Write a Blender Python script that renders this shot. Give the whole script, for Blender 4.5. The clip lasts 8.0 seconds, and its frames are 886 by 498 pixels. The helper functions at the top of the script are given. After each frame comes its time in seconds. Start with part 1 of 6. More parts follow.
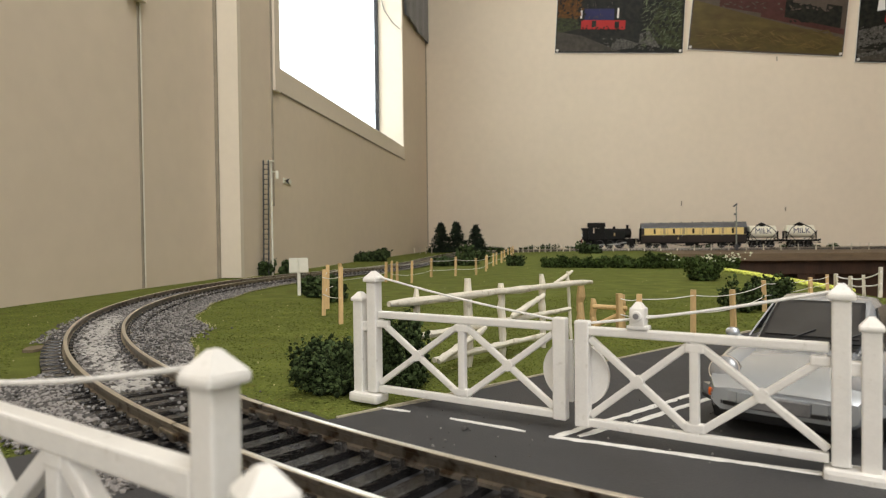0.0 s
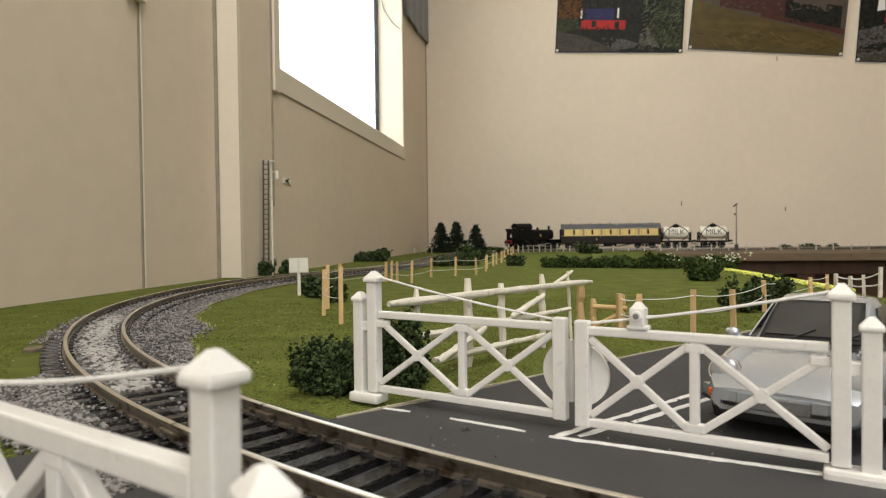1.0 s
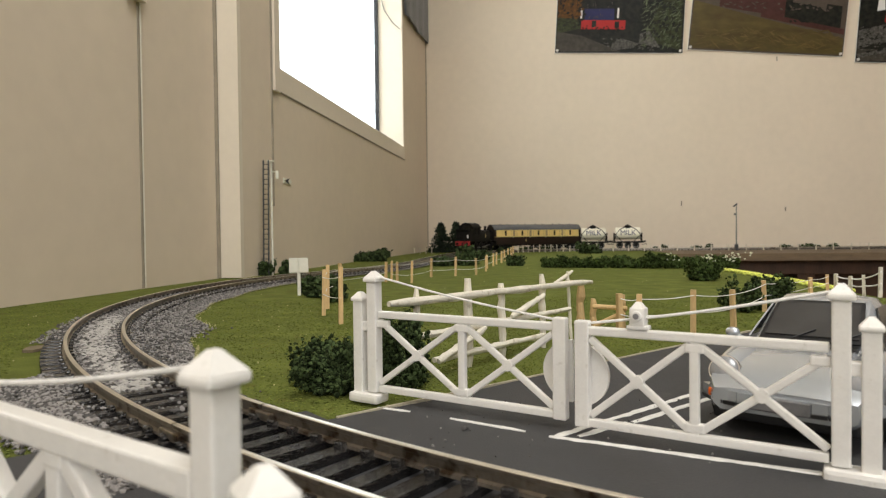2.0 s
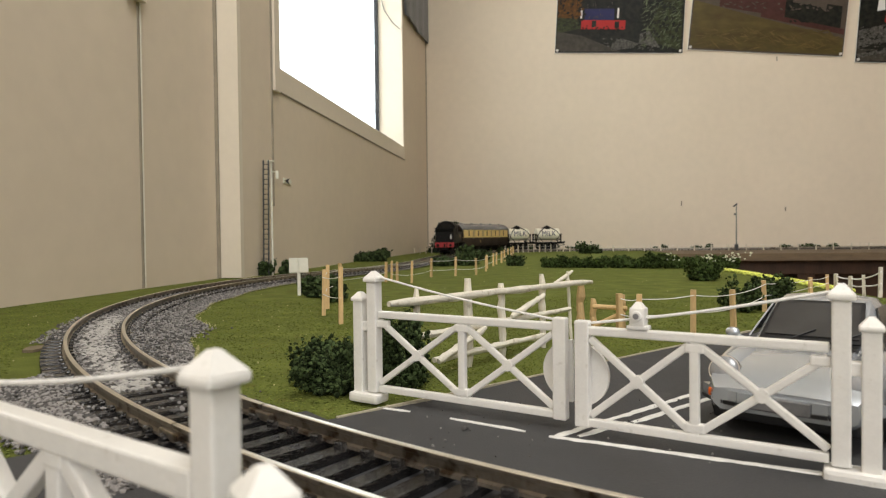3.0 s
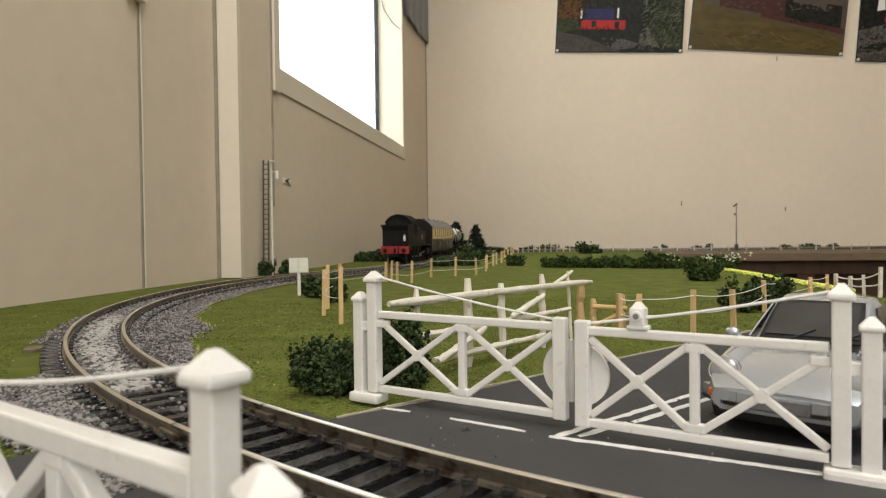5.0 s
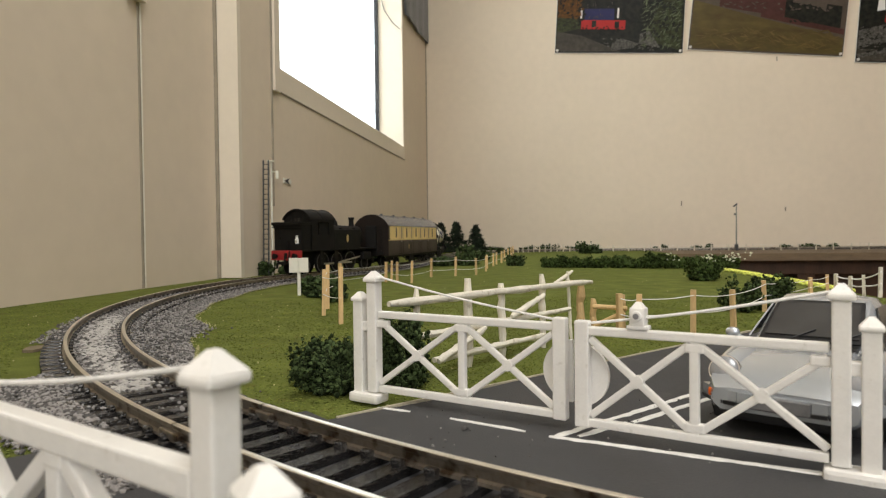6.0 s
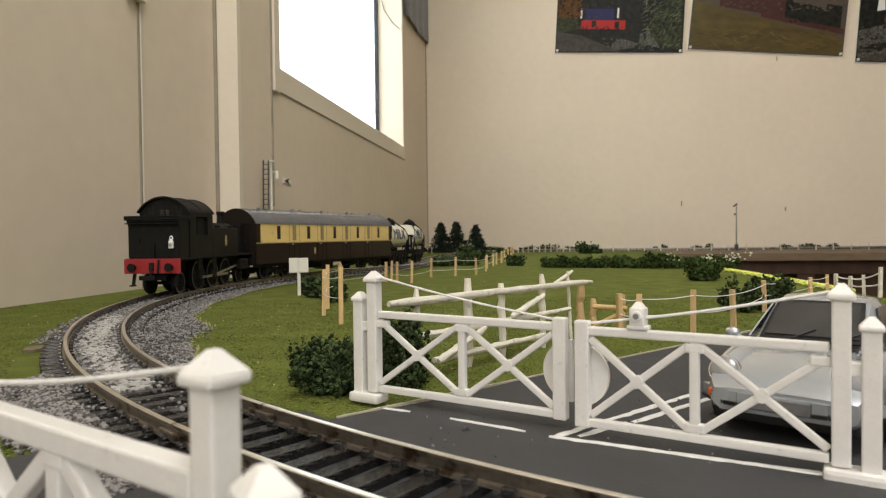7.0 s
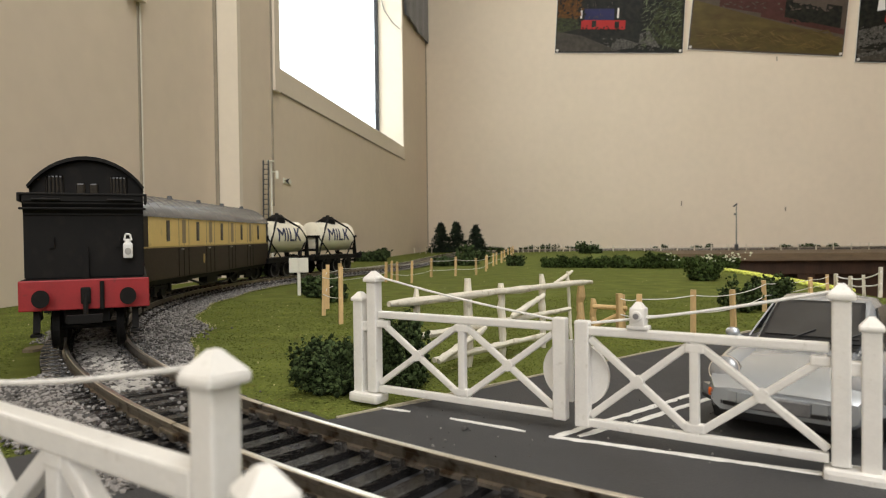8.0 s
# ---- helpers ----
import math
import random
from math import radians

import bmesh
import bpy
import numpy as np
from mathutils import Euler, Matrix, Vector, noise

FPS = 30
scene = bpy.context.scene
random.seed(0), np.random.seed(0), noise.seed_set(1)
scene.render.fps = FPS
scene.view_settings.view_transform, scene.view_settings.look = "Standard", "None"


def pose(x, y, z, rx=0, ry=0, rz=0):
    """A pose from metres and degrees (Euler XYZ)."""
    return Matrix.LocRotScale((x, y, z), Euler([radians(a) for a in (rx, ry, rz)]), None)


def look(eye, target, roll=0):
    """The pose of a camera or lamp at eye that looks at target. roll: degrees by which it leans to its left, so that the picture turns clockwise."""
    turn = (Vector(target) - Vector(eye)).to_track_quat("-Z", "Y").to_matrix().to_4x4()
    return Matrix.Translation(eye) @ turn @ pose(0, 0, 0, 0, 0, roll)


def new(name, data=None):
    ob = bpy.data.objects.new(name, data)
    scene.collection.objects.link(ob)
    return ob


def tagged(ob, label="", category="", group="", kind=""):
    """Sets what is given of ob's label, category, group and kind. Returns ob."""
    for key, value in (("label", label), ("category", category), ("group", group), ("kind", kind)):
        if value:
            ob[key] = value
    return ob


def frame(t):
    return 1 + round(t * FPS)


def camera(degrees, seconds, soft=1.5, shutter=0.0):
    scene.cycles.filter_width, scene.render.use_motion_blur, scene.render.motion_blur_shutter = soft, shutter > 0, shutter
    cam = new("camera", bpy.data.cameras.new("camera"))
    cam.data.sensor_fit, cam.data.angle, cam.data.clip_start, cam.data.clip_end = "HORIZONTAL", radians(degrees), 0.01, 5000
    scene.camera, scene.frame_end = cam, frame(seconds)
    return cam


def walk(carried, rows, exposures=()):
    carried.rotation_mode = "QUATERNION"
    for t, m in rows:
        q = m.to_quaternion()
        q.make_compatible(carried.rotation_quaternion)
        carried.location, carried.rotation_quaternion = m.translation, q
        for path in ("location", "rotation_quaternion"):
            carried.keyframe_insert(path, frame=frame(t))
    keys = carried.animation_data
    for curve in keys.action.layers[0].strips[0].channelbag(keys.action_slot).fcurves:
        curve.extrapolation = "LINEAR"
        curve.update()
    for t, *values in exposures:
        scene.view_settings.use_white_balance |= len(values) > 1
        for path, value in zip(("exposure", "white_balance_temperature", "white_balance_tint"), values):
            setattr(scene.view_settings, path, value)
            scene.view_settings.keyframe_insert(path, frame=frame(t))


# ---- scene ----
cam = camera(68.57, 8.0, soft=1.1)
EYE = pose(0, 0, 0.0367, 90 - 1.165, 0, 0) @ pose(0, 0, 0, 0, 0, -0.67)
cam.data.dof.use_dof, cam.data.dof.focus_distance, cam.data.dof.aperture_fstop = True, 0.2, 60.0
walk(cam, [(0.0, EYE), (8.0, EYE)], exposures=[(0.0, 0.0, 6500, 10), (8.0, 0.0, 6500, 10)])

# ---- light: daylight through the window, added fill lamps overhead and behind the viewer ----
ROOM = pose(-0.037, 1.588, 0, 0, 0, -8.7)     # u along the far wall, -v along the window wall
world = bpy.data.worlds.new("daylight")
scene.world = world
world.use_nodes = True
wn = world.node_tree
sky = wn.nodes.new("ShaderNodeTexSky")
sky.sky_type, sky.sun_disc = "NISHITA", False
sky.sun_elevation, sky.sun_rotation = radians(46), radians(33.7)
wn.links.new(sky.outputs["Color"], wn.nodes["Background"].inputs["Color"])
wn.nodes["Background"].inputs["Strength"].default_value = 0.12


def area_lamp(name, m, sx, sy, watts, colour):
    data = bpy.data.lights.new(name, "AREA")
    data.shape, data.size, data.size_y, data.energy, data.color = "RECTANGLE", sx, sy, watts, colour
    ob = new(name, data)
    ob.matrix_world = m
    return tagged(ob, kind="structure")


sun_data = bpy.data.lights.new("sun", "SUN")
sun_data.energy, sun_data.angle, sun_data.color = 2.0, radians(0.6), (1.0, 0.95, 0.86)
sun = new("sun", sun_data)
sun.matrix_world = look((1.6, 2.4, 3.0), (0, 0, 0))
# sky light outside the window; added fill lamps, unseen, overhead and at the rear
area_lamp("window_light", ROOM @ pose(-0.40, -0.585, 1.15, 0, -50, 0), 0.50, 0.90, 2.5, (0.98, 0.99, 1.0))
area_lamp("overhead_fill_light", ROOM @ pose(0.65, -1.75, 1.46, 0, 0, 0), 0.68, 0.78, 15.0, (1.0, 0.97, 0.91))
area_lamp("rear_fill_light", ROOM @ pose(0.60, -2.56, 0.75, 90, 0, 0), 1.16, 0.9, 10.5, (1.0, 0.965, 0.91))


# ---- materials ----
def material(name, colour, rough=0.6, metal=0.0, vary=0.15, scale=200.0, fine=1500.0, bump=0.0, spread=0.0,
             coat=0.0, dirt=None, dirt_at=0.62, dirt_soft=0.06, sheen=0.0, stretch=None, spec=0.5):
    """A surface with two scales of colour variation, relief and an optional layer of dirt."""
    m = bpy.data.materials.new(name)
    m.use_nodes = True
    t = m.node_tree
    p = t.nodes["Principled BSDF"]
    p.inputs["Roughness"].default_value, p.inputs["Metallic"].default_value = rough, metal
    p.inputs["Coat Weight"].default_value, p.inputs["Specular IOR Level"].default_value = coat, spec
    co = t.nodes.new("ShaderNodeTexCoord").outputs["Object"]
    if stretch:
        mp = t.nodes.new("ShaderNodeMapping")
        mp.inputs["Scale"].default_value = stretch
        t.links.new(co, mp.inputs["Vector"])
        co = mp.outputs["Vector"]

    def tex(s, detail=4.0):
        n = t.nodes.new("ShaderNodeTexNoise")
        n.inputs["Scale"].default_value, n.inputs["Detail"].default_value = s, detail
        t.links.new(co, n.inputs["Vector"])
        return n.outputs["Fac"]

    def math_node(op, a, b):
        n = t.nodes.new("ShaderNodeMath")
        n.operation = op
        for i, v in enumerate((a, b)):
            if isinstance(v, (int, float)):
                n.inputs[i].default_value = v
            else:
                t.links.new(v, n.inputs[i])
        return n.outputs[0]

    big, small = tex(scale), tex(fine, 2.0)
    mix = math_node("ADD", math_node("MULTIPLY", big, 0.6), math_node("MULTIPLY", small, 0.4))
    if spread:
        info = t.nodes.new("ShaderNodeObjectInfo").outputs["Random"]
        isl = t.nodes.new("ShaderNodeNewGeometry").outputs["Random Per Island"]
        mix = math_node("ADD", mix, math_node("MULTIPLY", math_node("SUBTRACT", math_node("FRACT", math_node("ADD", info, isl), 0), 0.5), spread))
    ramp = t.nodes.new("ShaderNodeValToRGB")
    lo, hi = ramp.color_ramp.elements
    lo.position, hi.position = 0.3, 0.7
    lo.color = (*[max(0.0, c * (1 - vary)) for c in colour], 1)
    hi.color = (*[min(1.0, c * (1 + vary)) for c in colour], 1)
    t.links.new(mix, ramp.inputs["Fac"])
    out = ramp.outputs["Color"]
    if dirt:
        step = t.nodes.new("ShaderNodeMapRange")
        step.inputs["From Min"].default_value, step.inputs["From Max"].default_value = dirt_at - dirt_soft, dirt_at + dirt_soft
        t.links.new(tex(scale * 1.7, 6.0), step.inputs["Value"])
        blend = t.nodes.new("ShaderNodeMix")
        blend.data_type = "RGBA"
        t.links.new(step.outputs["Result"], blend.inputs["Factor"])
        t.links.new(out, blend.inputs["A"])
        blend.inputs["B"].default_value = (*dirt, 1)
        out = blend.outputs["Result"]
    t.links.new(out, p.inputs["Base Color"])
    rr = math_node("ADD", rough - 0.08, math_node("MULTIPLY", small, 0.16))
    t.links.new(rr, p.inputs["Roughness"])
    if bump:
        b = t.nodes.new("ShaderNodeBump")
        b.inputs["Distance"].default_value, b.inputs["Strength"].default_value = bump, 0.8
        t.links.new(math_node("ADD", small, math_node("MULTIPLY", big, 0.7)), b.inputs["Height"])
        t.links.new(b.outputs["Normal"], p.inputs["Normal"])
    if sheen:
        p.inputs["Sheen Weight"].default_value = sheen
    return m


def glass_material(name, tint=(0.85, 0.9, 0.9), rough=0.02):
    m = bpy.data.materials.new(name)
    m.use_nodes = True
    p = m.node_tree.nodes["Principled BSDF"]
    p.inputs["Base Color"].default_value = (*tint, 1)
    p.inputs["Transmission Weight"].default_value, p.inputs["Roughness"].default_value = 1.0, rough
    p.inputs["IOR"].default_value = 1.45
    return m


WALL = material("wall_paint", (0.720, 0.618, 0.492), 0.75, vary=0.05, scale=4, fine=60, bump=0.0003)
WALL_TRIM = material("trim_paint", (0.77, 0.69, 0.57), 0.5, vary=0.04, scale=9, fine=150, bump=0.0003)
SEAM_AND_SHADE = material("panel_seam_and_shade", (0.30, 0.26, 0.20), 0.9, vary=0.2, scale=60)
SEAM_LIGHT = material("panel_bead", (0.86, 0.82, 0.72), 0.5, vary=0.05, scale=60)
CEILING = material("ceiling_paint", (0.78, 0.76, 0.70), 0.8, vary=0.03, scale=6)
FLOOR = material("floor_boards", (0.22, 0.16, 0.11), 0.6, vary=0.3, scale=8, stretch=(1, 8, 1))
BLACK_FRAME = material("dark_window_frame", (0.02, 0.02, 0.022), 0.4, vary=0.2)
WINDOW_WHITE = material("window_white", (0.82, 0.81, 0.77), 0.4, vary=0.03, scale=30)
CURTAIN = material("dark_cloth", (0.085, 0.080, 0.075), 0.9, vary=0.3, scale=30, fine=600, bump=0.0008, sheen=0.3)
WIRE = material("grey_wire", (0.16, 0.14, 0.12), 0.5, vary=0.1)
GRASS = material("grass_mat", (0.138, 0.162, 0.036), 0.95, spec=0.1, vary=0.34, scale=70, fine=2600, bump=0.0009, dirt=(0.13, 0.12, 0.03), dirt_at=0.66)
FLOCK = material("grass_flock", (0.142, 0.168, 0.038), 0.95, spec=0.1, vary=0.45, scale=60, fine=900, spread=0.3)
# yellow-green that paints sunlight onto the flock
FLOCK_SUNLIT = material("sunlit_flock_colour", (0.68, 0.72, 0.15), 0.9, vary=0.3, scale=80, fine=900, spread=0.6)
ROAD = material("asphalt_card", (0.043, 0.043, 0.045), 0.72, vary=0.22, scale=60, fine=2400, bump=0.00018, dirt=(0.07, 0.068, 0.066), dirt_at=0.68)
CHALK = material("road_paint", (0.74, 0.73, 0.70), 0.85, vary=0.14, scale=400, fine=2500, bump=0.0001)
CARD_EDGE = material("card_edge", (0.42, 0.38, 0.28), 0.9, vary=0.3, scale=300)
BALLAST = material("ballast_stone", (0.185, 0.175, 0.167), 0.85, vary=0.55, scale=300, fine=2500, spread=1.6)
BALLAST_BED = material("ballast_bed", (0.20, 0.185, 0.17), 0.95, vary=0.4, scale=120, fine=1800, bump=0.0008, dirt=(0.16, 0.14, 0.11), dirt_at=0.6)
PLASTER = material("glued_dust", (0.42, 0.405, 0.38), 0.95, vary=0.35, scale=160, fine=2200, bump=0.0006)
SLEEPER = material("sleeper_plastic", (0.013, 0.012, 0.012), 0.17, spec=0.9, vary=0.4, scale=420, fine=1500, bump=0.0007, spread=0.5, stretch=(2.4, 0.3, 1))
RAIL = material("nickel_rail", (0.32, 0.285, 0.24), 0.32, metal=0.9, vary=0.25, scale=150, fine=1200, bump=0.00003, dirt=(0.10, 0.07, 0.045), dirt_at=0.6)
RAIL_TOP = material("polished_rail_head", (0.88, 0.85, 0.78), 0.34, metal=1.0, vary=0.1, scale=200, fine=1500)
GATE_WHITE = material("white_gate_plastic", (0.84, 0.825, 0.79), 0.38, vary=0.045, scale=350, fine=2000, bump=0.00004, dirt=(0.68, 0.66, 0.61), dirt_at=0.7)
STRING = material("white_string", (0.80, 0.79, 0.76), 0.85, vary=0.1, scale=900, fine=4000, bump=0.0001)
POST_TAN = material("tan_matchwood", (0.62, 0.43, 0.21), 0.75, vary=0.2, scale=300, fine=1500, bump=0.0001, spread=0.5, stretch=(3, 3, 0.5))
POST_PALE = material("pale_wood", (0.62, 0.56, 0.44), 0.75, vary=0.15, scale=300, fine=1500, bump=0.0001, spread=0.4)
FENCE_WHITE = material("whitewashed_stick", (0.72, 0.68, 0.58), 0.7, vary=0.12, scale=300, fine=1800, bump=0.00015, dirt=(0.52, 0.47, 0.36), dirt_at=0.64)
BUSH = material("foam_foliage", (0.044, 0.064, 0.025), 0.95, spec=0.1, vary=0.6, scale=250, fine=2000, spread=1.2)
HEDGE = material("hedge_foliage", (0.044, 0.066, 0.019), 0.95, spec=0.1, vary=0.6, scale=250, fine=2000, spread=1.2)
STRAW = material("straw_fleck", (0.42, 0.40, 0.19), 0.9, vary=0.3, scale=300, spread=0.4)
FLOWER = material("pale_blossom", (0.66, 0.68, 0.50), 0.9, vary=0.2, scale=300, spread=0.4)
PINE = material("pine_needles", (0.016, 0.028, 0.013), 0.95, vary=0.5, scale=400, fine=2000, spread=1.0)
BARK = material("bark", (0.06, 0.04, 0.025), 0.9, vary=0.3, scale=400, bump=0.0003)
DECK = material("stained_deck_wood", (0.155, 0.110, 0.065), 0.8, vary=0.3, scale=14, fine=150, bump=0.0005, stretch=(1, 12, 12))
DARK_WOOD = material("dark_brown_wood", (0.075, 0.036, 0.018), 0.5, vary=0.35, scale=14, fine=160, bump=0.0003, stretch=(6, 6, 1))
BOARD = material("plywood_edge", (0.40, 0.28, 0.16), 0.7, vary=0.2, scale=20, fine=200, stretch=(1, 1, 10))
LOCO_BLACK = material("loco_black_paint", (0.0050, 0.0044, 0.0040), 0.6, spec=0.22, vary=0.35, scale=160, fine=1800, bump=0.00002, dirt=(0.010, 0.008, 0.007), dirt_at=0.62)
LOCO_GREEN = material("dark_green_paint", (0.0060, 0.0062, 0.0052), 0.58, spec=0.22, vary=0.3, scale=160, fine=1800, dirt=(0.012, 0.010, 0.009), dirt_at=0.62)
COAL = material("coal", (0.008, 0.008, 0.008), 0.4, vary=0.4, scale=900, bump=0.0004)
BEAM_RED = material("red_beam_paint", (0.30, 0.016, 0.019), 0.45, vary=0.15, scale=250, fine=1800, dirt=(0.20, 0.02, 0.02), dirt_at=0.68)
STEEL = material("bright_steel", (0.50, 0.49, 0.47), 0.35, metal=0.9, vary=0.2, scale=300)
DULL_STEEL = material("dull_steel", (0.12, 0.115, 0.11), 0.5, metal=0.6, vary=0.3, scale=300)
LAMP_WHITE = material("lamp_white", (0.80, 0.80, 0.78), 0.4, vary=0.05)
GOLD = material("gold_crest", (0.42, 0.30, 0.12), 0.5, vary=0.3, scale=900)
COACH_CREAM = material("coach_cream", (0.76, 0.56, 0.21), 0.42, vary=0.08, scale=120, fine=1200, dirt=(0.55, 0.40, 0.16), dirt_at=0.72)
COACH_BROWN = material("coach_chocolate", (0.018, 0.010, 0.0065), 0.45, spec=0.3, vary=0.2, scale=120, fine=1200)
COACH_END = material("coach_end_brown", (0.012, 0.008, 0.006), 0.5, spec=0.2, vary=0.3, scale=120)
COACH_ROOF = material("coach_roof_grey", (0.115, 0.118, 0.124), 0.24, vary=0.12, scale=100, fine=900)
DARK_GLASS = material("dark_window", (0.02, 0.018, 0.015), 0.15, vary=0.2)
GREY_LINE = material("grey_door_line", (0.27, 0.205, 0.125), 0.5, vary=0.1)
UNDER = material("underframe_black", (0.007, 0.0065, 0.006), 0.65, vary=0.3, scale=300, spec=0.2)
TANK = material("milk_tank_cream", (0.84, 0.80, 0.66), 0.38, vary=0.06, scale=150, dirt=(0.66, 0.60, 0.44), dirt_at=0.70)
NAVY = material("navy_lettering", (0.02, 0.028, 0.09), 0.5, vary=0.1)
CAR_SILVER = material("silver_car_paint", (0.58, 0.62, 0.67), 0.24, metal=0.6, vary=0.02, scale=60, fine=200, coat=0.6)
CAR_BLACK = material("black_car_trim", (0.012, 0.012, 0.013), 0.35, vary=0.2)
CAR_GLASS = material("smoked_car_glass", (0.05, 0.049, 0.048), 0.15, vary=0.35, scale=60, fine=150)
CAR_LAMP = material("headlamp_lens", (0.34, 0.35, 0.37), 0.22, metal=0.3, vary=0.1)
AMBER = material("amber_lens", (0.80, 0.14, 0.015), 0.25, vary=0.1, coat=0.8)
CHROME = material("chrome", (0.75, 0.75, 0.76), 0.12, metal=1.0, vary=0.05)
CAR_GREY = material("grey_grille", (0.20, 0.20, 0.21), 0.5, vary=0.2)
RUBBER = material("tyre_rubber", (0.012, 0.012, 0.012), 0.8, vary=0.2)
SIGN = material("sign_board", (0.74, 0.72, 0.62), 0.6, vary=0.08, scale=300)
POST_GREY = material("grey_green_paint", (0.22, 0.235, 0.20), 0.6, vary=0.15, scale=300)
BARE = material("bare_board", (0.17, 0.135, 0.08), 0.9, vary=0.3, scale=250, fine=1800, bump=0.0003)
LADDER = material("dark_ladder", (0.05, 0.05, 0.055), 0.6, vary=0.3, scale=500)
PHOTO_WHITE = material("photo_paper", (0.74, 0.72, 0.68), 0.4, vary=0.03)


def glowing(name, colour, strength):
    m = bpy.data.materials.new(name)
    m.use_nodes = True
    p = m.node_tree.nodes["Principled BSDF"]
    p.inputs["Base Color"].default_value = p.inputs["Emission Color"].default_value = (*colour, 1)
    p.inputs["Emission Strength"].default_value = strength
    return m


SKY_WHITE = glowing("overcast_sky", (0.97, 0.99, 1.0), 4.0)


# ---- mesh helpers ----
def part(name, bm, mat, parent=None, label="", smooth=False):
    """Links a bmesh as one mesh object, under a thing or a part."""
    me = bpy.data.meshes.new(name)
    bm.to_mesh(me)
    bm.free()
    me.materials.append(mat)
    if smooth:
        me.shade_smooth()
        me.set_sharp_from_angle(angle=radians(42))
    ob = new(name, me)
    if parent:
        ob.parent = parent
    return tagged(ob, label)


def thing(name, m, label, category, group="", kind=""):
    """An Empty at the base of a thing that carries its parts."""
    ob = new(name)
    ob.empty_display_size = 0.005
    ob.matrix_basis = m
    return tagged(ob, label, category, group, kind)


def box(bm, c, s, m=None, bevel=0.0):
    r = bmesh.ops.create_cube(bm, size=1.0, matrix=(m or Matrix()) @ Matrix.Translation(c) @ Matrix.Diagonal((*s, 1)))
    if bevel:
        es = {e for v in r["verts"] for e in v.link_edges}
        bmesh.ops.bevel(bm, geom=list(es), offset=bevel, segments=2, affect="EDGES", profile=0.6)
    return bm


def rod(bm, a, b, r, r2=None, seg=8, m=None):
    a, b = Vector(a), Vector(b)
    q = Matrix.Translation((a + b) / 2) @ (b - a).to_track_quat("Z", "Y").to_matrix().to_4x4()
    bmesh.ops.create_cone(bm, cap_ends=True, segments=seg, radius1=r, radius2=r if r2 is None else r2, depth=(b - a).length, matrix=(m or Matrix()) @ q)
    return bm


def bar(bm, a, b, w, t, bevel=0.0, up=(0, 0, 1)):
    """A rectangular bar from a to b, w along up, t across."""
    a, b = Vector(a), Vector(b)
    d = (b - a).normalized()
    side = d.cross(Vector(up)).normalized()
    top = side.cross(d)
    m = Matrix((d, side, top)).transposed().to_4x4()
    m.translation = (a + b) / 2
    return box(bm, (0, 0, 0), ((b - a).length, t, w), m, bevel)


def prism(bm, pts, lo, hi, axis="y"):
    """Extrudes a closed outline of (p, q) between lo and hi along an axis."""
    put = {"y": lambda p, q, h: (p, h, q), "x": lambda p, q, h: (h, p, q), "z": lambda p, q, h: (p, q, h)}[axis]
    a = [bm.verts.new(put(p, q, lo)) for p, q in pts]
    b = [bm.verts.new(put(p, q, hi)) for p, q in pts]
    n = len(pts)
    fs = [bm.faces.new(a), bm.faces.new(b[::-1])]
    for i in range(n):
        fs.append(bm.faces.new((a[i], b[i], b[(i + 1) % n], a[(i + 1) % n])))
    bmesh.ops.recalc_face_normals(bm, faces=fs)
    return bm


def tube(bm, pts, r, seg=6):
    """One bent wire through the points."""
    prev = None
    pts = [Vector(p) for p in pts]
    for i, p in enumerate(pts):
        d = (pts[min(i + 1, len(pts) - 1)] - pts[max(i - 1, 0)]).normalized()
        side = d.cross(Vector((0.31, 0.17, 0.93))).normalized()
        up = side.cross(d)
        ring = [bm.verts.new(p + (side * math.cos(2 * math.pi * k / seg) + up * math.sin(2 * math.pi * k / seg)) * r) for k in range(seg)]
        if prev:
            for k in range(seg):
                bm.faces.new((prev[k], prev[(k + 1) % seg], ring[(k + 1) % seg], ring[k]))
        else:
            bm.faces.new(ring[::-1])
        prev = ring
    bm.faces.new(prev)
    return bm


def sag(a, b, drop, n=8):
    a, b = Vector(a), Vector(b)
    return [a.lerp(b, i / n) - Vector((0, 0, drop * math.sin(math.pi * i / n))) for i in range(n + 1)]


def B():
    return bmesh.new()


def soup(name, verts, faces, mat, parent=None, label="", kind="stuff", smooth=False):
    """One mesh of very many small pieces."""
    me = bpy.data.meshes.new(name)
    me.from_pydata(verts, [], faces)
    me.materials.append(mat)
    if smooth:
        me.shade_smooth()
    ob = new(name, me)
    if parent:
        ob.parent = parent
    return tagged(ob, label, kind=kind)


ICO_V, ICO_F = [], []
_b = B()
bmesh.ops.create_icosphere(_b, subdivisions=1, radius=1.0)
_b.verts.ensure_lookup_table()
ICO_V = np.array([v.co[:] for v in _b.verts])
ICO_F = [[v.index for v in f.verts] for f in _b.faces]
_b.free()


